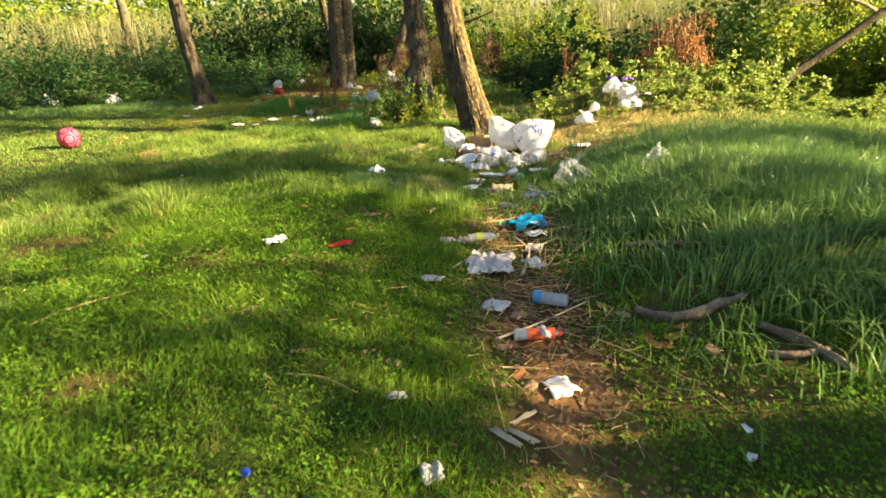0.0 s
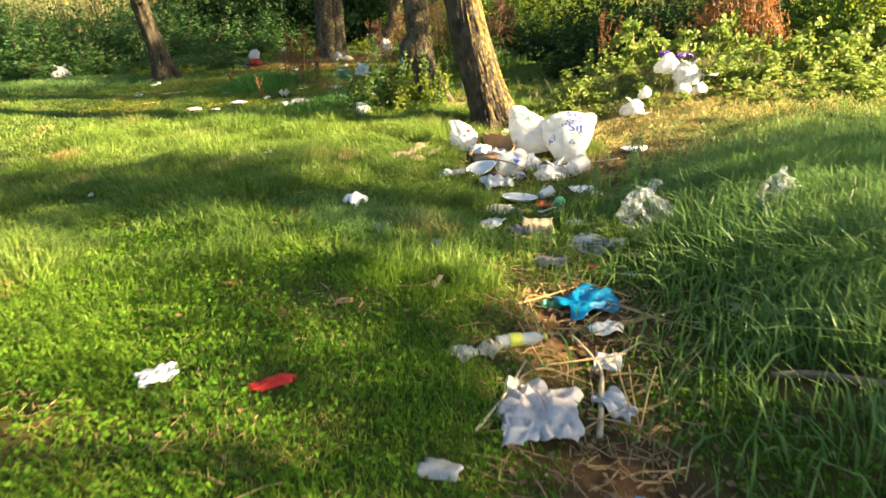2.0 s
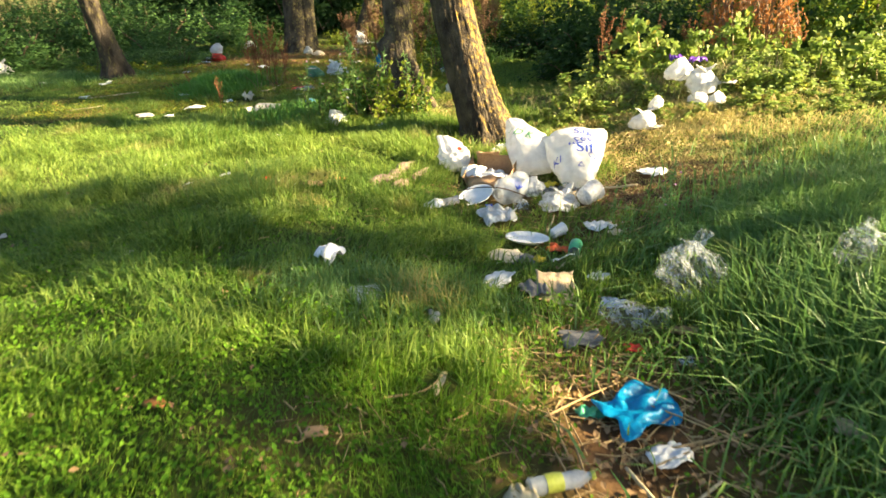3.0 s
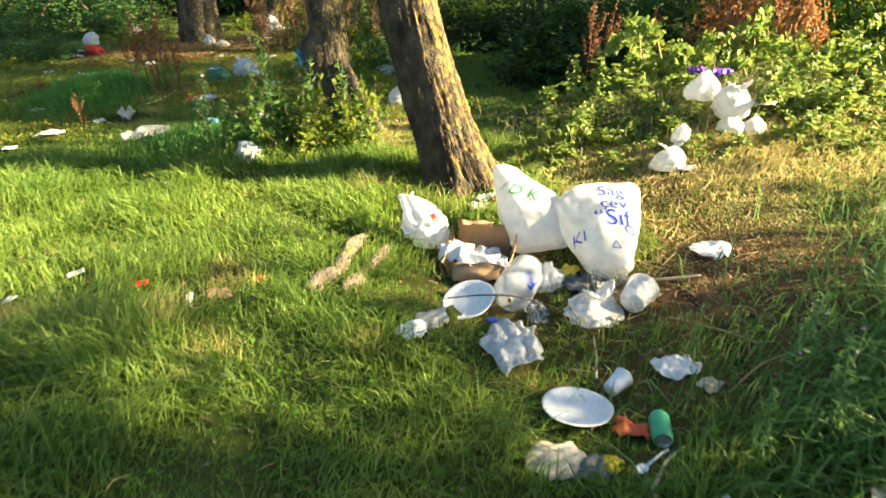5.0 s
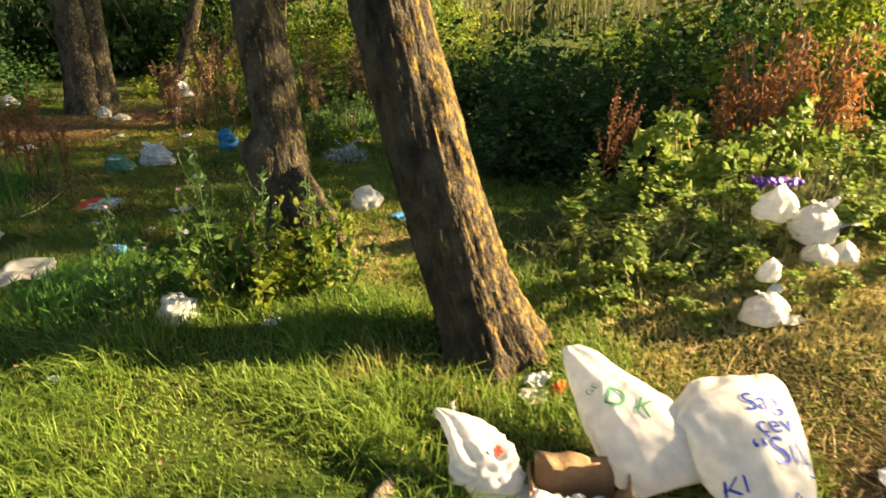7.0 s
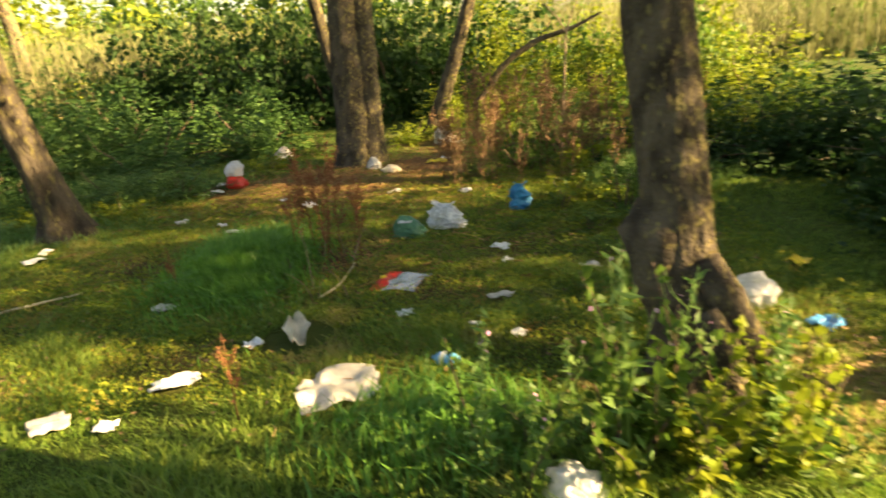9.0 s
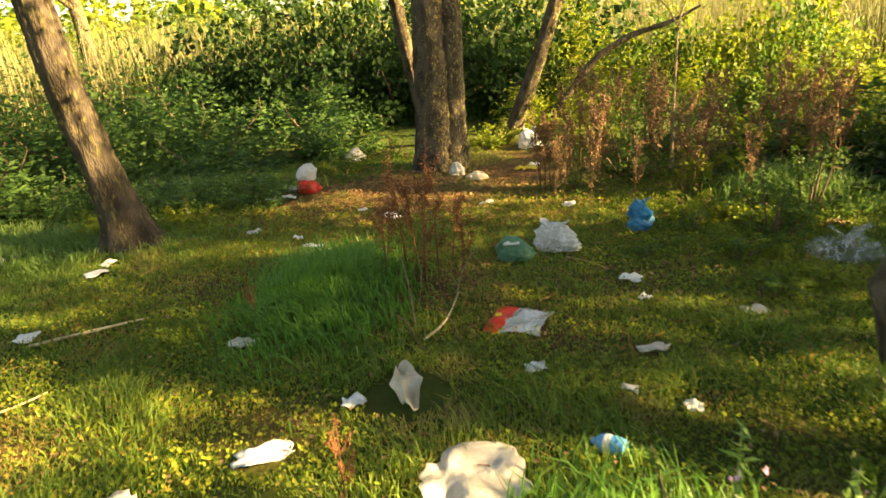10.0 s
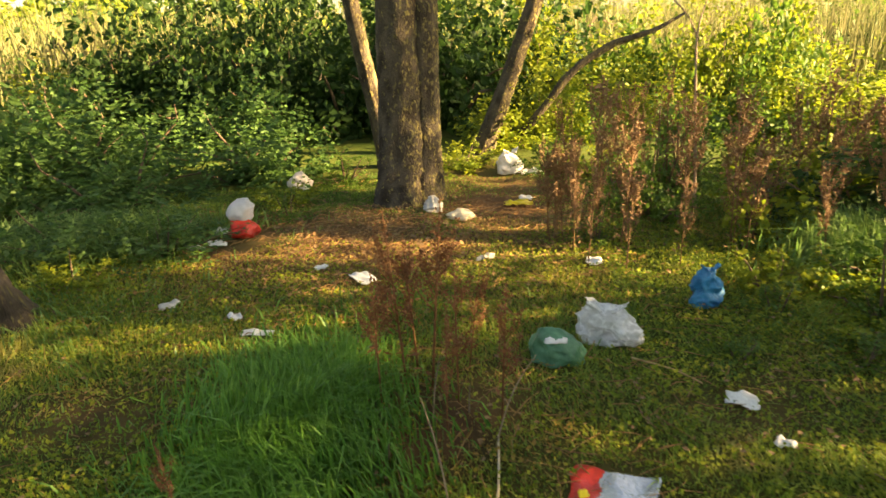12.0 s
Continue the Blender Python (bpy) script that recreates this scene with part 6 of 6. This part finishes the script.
plastic_bag("red and white striped bag at the thicket", -2.94, 14.4, 0.2, 0.16, 0.16, 71, FILM_PINK, False, 0, crumple=0.1)
plastic_bag("bluish white plastic bag at the hedge", -7.45, 12.55, 0.32, 0.24, 0.24, 72, FILM_GREY, True, 0, "bags at the hedge", crumple=0.08)
plastic_bag("bluish white plastic bag at the hedge", -6.2, 12.45, 0.30, 0.24, 0.22, 73, FILM_GREY, True, 50, "bags at the hedge", crumple=0.08)


# ---- grass ----
def pressed(x, y):
    """True where something lies on the grass."""
    hit = np.zeros(len(x), bool)
    for a, b, r in PRESSED:
        hit |= (x - a) ** 2 + (y - b) ** 2 < r * r
    return hit


def sown(n, x0, x1, y0, y1, thin=1.0, hold=1.0):
    """Random spots, fewer where the soil is bare or something lies."""
    x, y = rng.uniform(x0, x1, n), rng.uniform(y0, y1, n)
    stay = (rng.uniform(0, 1, n) > bare(x, y) * thin) & ~(pressed(x, y) & (rng.uniform(0, 1, n) < hold))
    return x[stay], y[stay]


def lawn(name, label, x, y, tall, width, material, lean=0.7, joints=1, bend=0.3, comb=1.6):
    tall = tall * (0.55 + 0.9 * wobble(x * 1.3, y * 1.1)) * rng.uniform(0.5, 1.3, len(x)) * (1 - 0.6 * bare(x, y))
    tagged(new(name, blade_mesh(name, x, y, tall, width * rng.uniform(0.7, 1.3, len(x)), material, lean, bend, joints, None, comb)), label, "grass", kind="stuff")


x, y = sown(360000, -3.4, 3.0, 0.7, 10.4, 0.93)
weedy = rng.uniform(0, 1, len(x)) < np.clip((5.4 - y) / 1.8, 0, 1) * np.clip((x + 3.5) / 1.6, 0, 1) * np.clip((3.1 - x) / 1.0, 0, 1)
lawn("lawn_grass", "short weedy green turf along the worn strip", x[weedy], y[weedy], 0.042, 0.0055, TURF, 0.9)
lawn("lawn_grass", "short mixed green lawn grass", x[~weedy], y[~weedy], 0.042, 0.006, LAWN, 0.9)
x, y = sown(150000, -5.0, 2.0, 10.4, 14.5, 1.0)
lawn("lawn_grass", "short lawn grass round the trees", x, y, 0.034, 0.008, LAWN, 1.0)
x, y = sown(90000, -10.0, -3.4, 3.0, 12.5, 0.9)
lawn("lawn_grass", "short lawn grass along the hedge", x, y, 0.036, 0.010, LAWN, 0.9)
x, y = sown(30000, 3.0, 6.5, 2.0, 10.0, 0.9)
lawn("lawn_grass", "short lawn grass beside the brambles", x, y, 0.045, 0.012, LAWN, 0.8)

def longer(n, x0, x1, y0, y1, tall, label, width=0.006, material=None):
    """Longer, clumped blades that stand above the short turf."""
    x, y = sown(n, x0, x1, y0, y1, 1.0)
    clump = wobble(x * 2.7 + 1, y * 3.1 + 0.6 * np.sin(2.2 * x))
    stay = rng.uniform(0, 1, len(x)) < np.clip(2.2 * clump - 0.55, 0.04, 1)
    lawn("lawn_grass", label, x[stay], y[stay], tall * (0.55 + 0.95 * clump[stay]), width, material or LAWN, 0.85, 2, 0.8, 1.2)


longer(100000, -3.6, 1.3, 4.2, 8.6, 0.125, "longer clumps of lawn grass round the pile", 0.0056)
longer(24000, -3.4, 0.2, 8.6, 10.6, 0.075, "longer clumps of lawn grass by the shrub", 0.006)
longer(11000, -4.0, 0.6, 9.6, 11.8, 0.06, "longer clumps of grass under the trees", 0.006)
longer(36000, -2.6, 0.3, 0.8, 4.4, 0.07, "longer clumps of lawn grass", 0.005, TURF)
x, y = sown(75000, -16, 12, -5, 14)
stay = ((x < -10) | (x > 6.5) | (y < 0.7) | ((x < -3.4) & (y < 3.0)) | ((x > 3.0) & (y < 2.0))) & ~((y > 12) & (x < -3))
lawn("lawn_grass", "lawn grass of the wider meadow", x[stay], y[stay], 0.06, 0.016, LAWN, 0.8)

# clover and other broad leaves in the turf
x, y = sown(120000, -3.0, 2.2, 0.8, 6.4, 0.97)
stay = rng.uniform(0, 1, len(x)) < np.clip(0.35 + 0.8 * wobble(x * 0.9 + 2, y * 0.8), 0, 1) * np.clip(5.4 - y, 0.15, 1) * np.clip((x + 3.0) / 1.2, 0, 1)
x, y = x[stay], y[stay]
tagged(new("clover", leaf_mesh("clover", np.stack([x, y, height(x, y) + rng.uniform(0.012, 0.055, len(x))], 1), rng.uniform(0.009, 0.024, len(x)), CLOVER, width=0.36, flat=0.45)), "small clover and weed leaves in the turf", "weeds", kind="stuff")

x, y = sown(64000, -4.2, 1.0, 9.0, 12.8, 0.6)
stay = rng.uniform(0, 1, len(x)) < np.clip(0.25 + 0.9 * wobble(x * 1.1 + 4, y * 1.2), 0, 1)
x, y = x[stay], y[stay]
tagged(new("moss", leaf_mesh("moss", np.stack([x, y, height(x, y) + rng.uniform(0.01, 0.045, len(x))], 1), rng.uniform(0.010, 0.026, len(x)), MOSS, width=0.34, flat=0.45)), "moss and small creeping weeds under the trees", "weeds", kind="stuff")

# tall meadow grass on the swell, in tufts and at the hedge
def tuft(name, label, n, cx, cy, sx, sy, tall, width=0.0055, lean=0.65, material=None):
    x, y = cx + rng.normal(0, sx, n), cy + rng.normal(0, sy, n)
    stay = ~pressed(x, y)
    x, y = x[stay], y[stay]
    fade = np.exp(-((x - cx) / sx) ** 2 / 5 - ((y - cy) / sy) ** 2 / 5)
    tagged(new(name, blade_mesh(name, x, y, tall * (0.45 + 0.55 * fade) * rng.uniform(0.6, 1.25, len(x)), width * rng.uniform(0.6, 1.3, len(x)), material or MEADOW, lean, 0.8, 2)), label, "grass", kind="stuff")


tuft("tall_grass", "long arching meadow grass on the swell", 22000, 2.1, 4.05, 0.55, 0.75, 0.35, 0.0085)
tuft("tall_grass", "long arching meadow grass on the swell", 14000, 2.5, 2.9, 0.5, 0.6, 0.38, 0.0085)
tuft("tall_grass", "long arching meadow grass on the swell", 6000, 1.8, 5.05, 0.35, 0.35, 0.28, 0.008)
tuft("tall_grass", "long arching meadow grass on the swell", 6000, 3.2, 5.4, 0.6, 0.6, 0.3)
tuft("grass_tuft", "thick tuft of bright green grass", 7000, -2.44, 10.62, 0.22, 0.34, 0.24, 0.0085, 0.55, TUFT)
tuft("grass_tuft", "thick tuft of bright green grass", 1000, -1.22, 8.68, 0.24, 0.18, 0.20, 0.010, 0.8, TUFT)
tuft("grass_tuft", "soft tuft of lawn grass", 2600, -0.25, 4.75, 0.30, 0.14, 0.13, 0.006, 0.8)
tuft("grass_tuft", "grass edge in front of the hedge", 8000, -6.3, 11.9, 1.3, 0.35, 0.16, 0.010)
tuft("grass_tuft", "grass edge in front of the hedge", 3000, -4.3, 13.1, 0.5, 0.25, 0.32, 0.010)
tuft("grass_tuft", "pale grass clump beyond the tree", 2200, 0.75, 12.0, 0.25, 0.2, 0.4, 0.012)
tuft("grass_tuft", "green grass on the bramble bank", 700, 1.9, 8.1, 0.35, 0.15, 0.34, 0.006, 0.6)

x, y = rng.normal(1.75, 0.55, 16000), rng.normal(6.75, 0.38, 16000)
stay = ~pressed(x, y)
lawn("dry_turf", "short dry yellowed turf beside the pile", x[stay], y[stay], 0.03, 0.006, DRYTURF, 1.0)
x, y = rng.normal(2.1, 0.7, 15000), rng.normal(7.4, 0.3, 15000)
stay = ~pressed(x, y)
lawn("dry_turf", "dry yellowed grass before the brambles", x[stay], y[stay], 0.07, 0.006, DRYTURF, 0.9, 2, 0.5)
x, y = rng.normal(0.42, 0.28, 9000), rng.normal(8.72, 0.24, 9000)
lawn("dry_turf", "short dry yellowed turf behind the leaning tree", x, y, 0.03, 0.006, DRYTURF, 1.0)

# dry moss and thin turf under the trees
x, y = rng.uniform(-4.4, 0.7, 60000), rng.uniform(9.0, 13.2, 60000)
stay = ~pressed(x, y) & (rng.uniform(0, 1, len(x)) < np.clip(2.2 * wobble(x * 1.5 + 3, y * 1.8) - 0.75, 0.04, 0.9)) & (np.hypot(x + 2.38, (y - 10.62) * 0.7) > 0.45)
lawn("dry_turf", "thin yellow-brown turf under the trees", x[stay], y[stay], 0.032, 0.007, DRYMOSS, 1.1)

# straw and dead stalks strewn on the bare strips
def strewn(name, label, n, cx, cy, sx, sy, long, material=None):
    rods = []
    r = random.Random(n)
    for _ in range(n):
        a, b = r.gauss(cx, sx), r.gauss(cy, sy)
        t, l = r.uniform(0, math.pi), long * r.uniform(0.3, 1.2)
        e = (a + math.cos(t) * l, b + math.sin(t) * l)
        m = ((a + e[0]) / 2 + r.uniform(-0.02, 0.02), (b + e[1]) / 2 + r.uniform(-0.02, 0.02))
        q = [Vector((p[0], p[1], float(height(p[0], p[1])) + r.uniform(0.004, 0.03))) for p in ((a, b), m, e)]
        w = r.uniform(0.0012, 0.003)
        rods.append(tube(q, [w, w, w * 0.7], 4, caps=False))
    tagged(new(name, tubes_mesh(name, rods, material or STRAW)), label, "straw", kind="stuff")


strewn("straw", "dry straw strewn on the worn strip", 420, 0.46, 2.9, 0.20, 0.75, 0.14)
strewn("straw", "dry straw strewn on the worn strip", 160, 0.6, 4.2, 0.28, 0.3, 0.14)
strewn("straw", "dry straw on the soil beside the pile", 200, 1.1, 6.1, 0.5, 0.5, 0.14)
strewn("straw", "dry straw on the pale turf before the brambles", 320, 1.8, 7.1, 0.5, 0.3, 0.14)
strewn("straw", "dry straw on the bare soil under the trees", 620, -2.2, 12.6, 1.0, 0.8, 0.22, STRAW_BROWN)
for a, b, k in ((-0.78, 3.08, 34), (-0.95, 2.49, 46), (-0.36, 2.6, 16), (-1.39, 3.25, 22), (-0.5, 2.95, 18), (-0.2, 3.9, 20)):
    strewn("straw", "mat of dry grass in the lawn", k, a, b, 0.10, 0.06, 0.12)
strewn("straw", "dead leaves and straw in the lawn", 260, -1.0, 4.5, 1.2, 1.6, 0.06)
strewn("straw", "dry straw on the bare soil under the trees", 900, -2.2, 12.8, 0.9, 0.6, 0.10, STRAW_BROWN)
strewn("straw", "thin brown straw lying over the grass under the trees", 700, -1.6, 10.9, 1.1, 0.8, 0.16, STRAW_BROWN)
x, y = 2.15 + rng.normal(0, 0.45, 2400), 8.05 + rng.normal(0, 0.2, 2400)
tagged(new("dry_grass", blade_mesh("dry_grass", x, y, rng.uniform(0.15, 0.42, 2400), np.full(2400, 0.006), REED, 0.8, 0.7, 2)), "dry yellow grass stalks in the brambles", "grass", kind="stuff")


def flakes(label, n, cx, cy, sx, sy, size, even=False, material=None):
    """Small dead leaves lying on the ground."""
    x = rng.uniform(cx - sx, cx + sx, n) if even else rng.normal(cx, sx, n)
    y = rng.uniform(cy - sy, cy + sy, n) if even else rng.normal(cy, sy, n)
    free = ~pressed(x, y)
    x, y = x[free], y[free]
    n = len(x)
    lift = rng.uniform(0.006, 0.03, n) if not even else rng.uniform(0.02, 0.045, n)
    tagged(new("dead_leaves", leaf_mesh("dead_leaves", np.stack([x, y, height(x, y) + lift], 1), rng.uniform(size * 0.5, size * 1.4, n), material or FLAKE, width=0.36, flat=0.75)), label, "leaves", kind="stuff")


flakes("brown dead leaf flakes on the worn strip", 1000, 0.46, 2.8, 0.2, 0.8, 0.026)
for a, b in ((-0.57, 2.24), (-0.33, 2.25), (-0.22, 2.22), (-1.91, 3.61), (-0.6, 3.75)):
    flakes("small heap of brown dead leaves in the lawn", 13, a, b, 0.04, 0.025, 0.026)
flakes("brown dead leaf flakes under the branch", 220, 1.05, 2.5, 0.25, 0.35, 0.022)
flakes("brown dead leaf flakes round the blue bag", 500, 0.65, 4.1, 0.3, 0.3, 0.026)
flakes("brown dead leaf flakes beside the pile", 700, 1.2, 6.1, 0.45, 0.4, 0.020)
flakes("brown dead leaf flakes under the trees", 2200, -2.1, 12.9, 0.9, 0.6, 0.028)
flakes("straw-coloured dead leaves under the trees", 1500, -2.2, 12.8, 0.95, 0.6, 0.026, False, STRAW_BROWN)
flakes("brown dead leaf flakes behind the leaning tree", 600, 0.6, 8.8, 0.3, 0.25, 0.028)
flakes("pale dead leaves strewn over the lawn", 900, -1.2, 4.5, 2.6, 3.6, 0.022, True)
flakes("pale dead leaves strewn under the trees", 1700, -1.7, 10.9, 2.6, 2.2, 0.022, True)
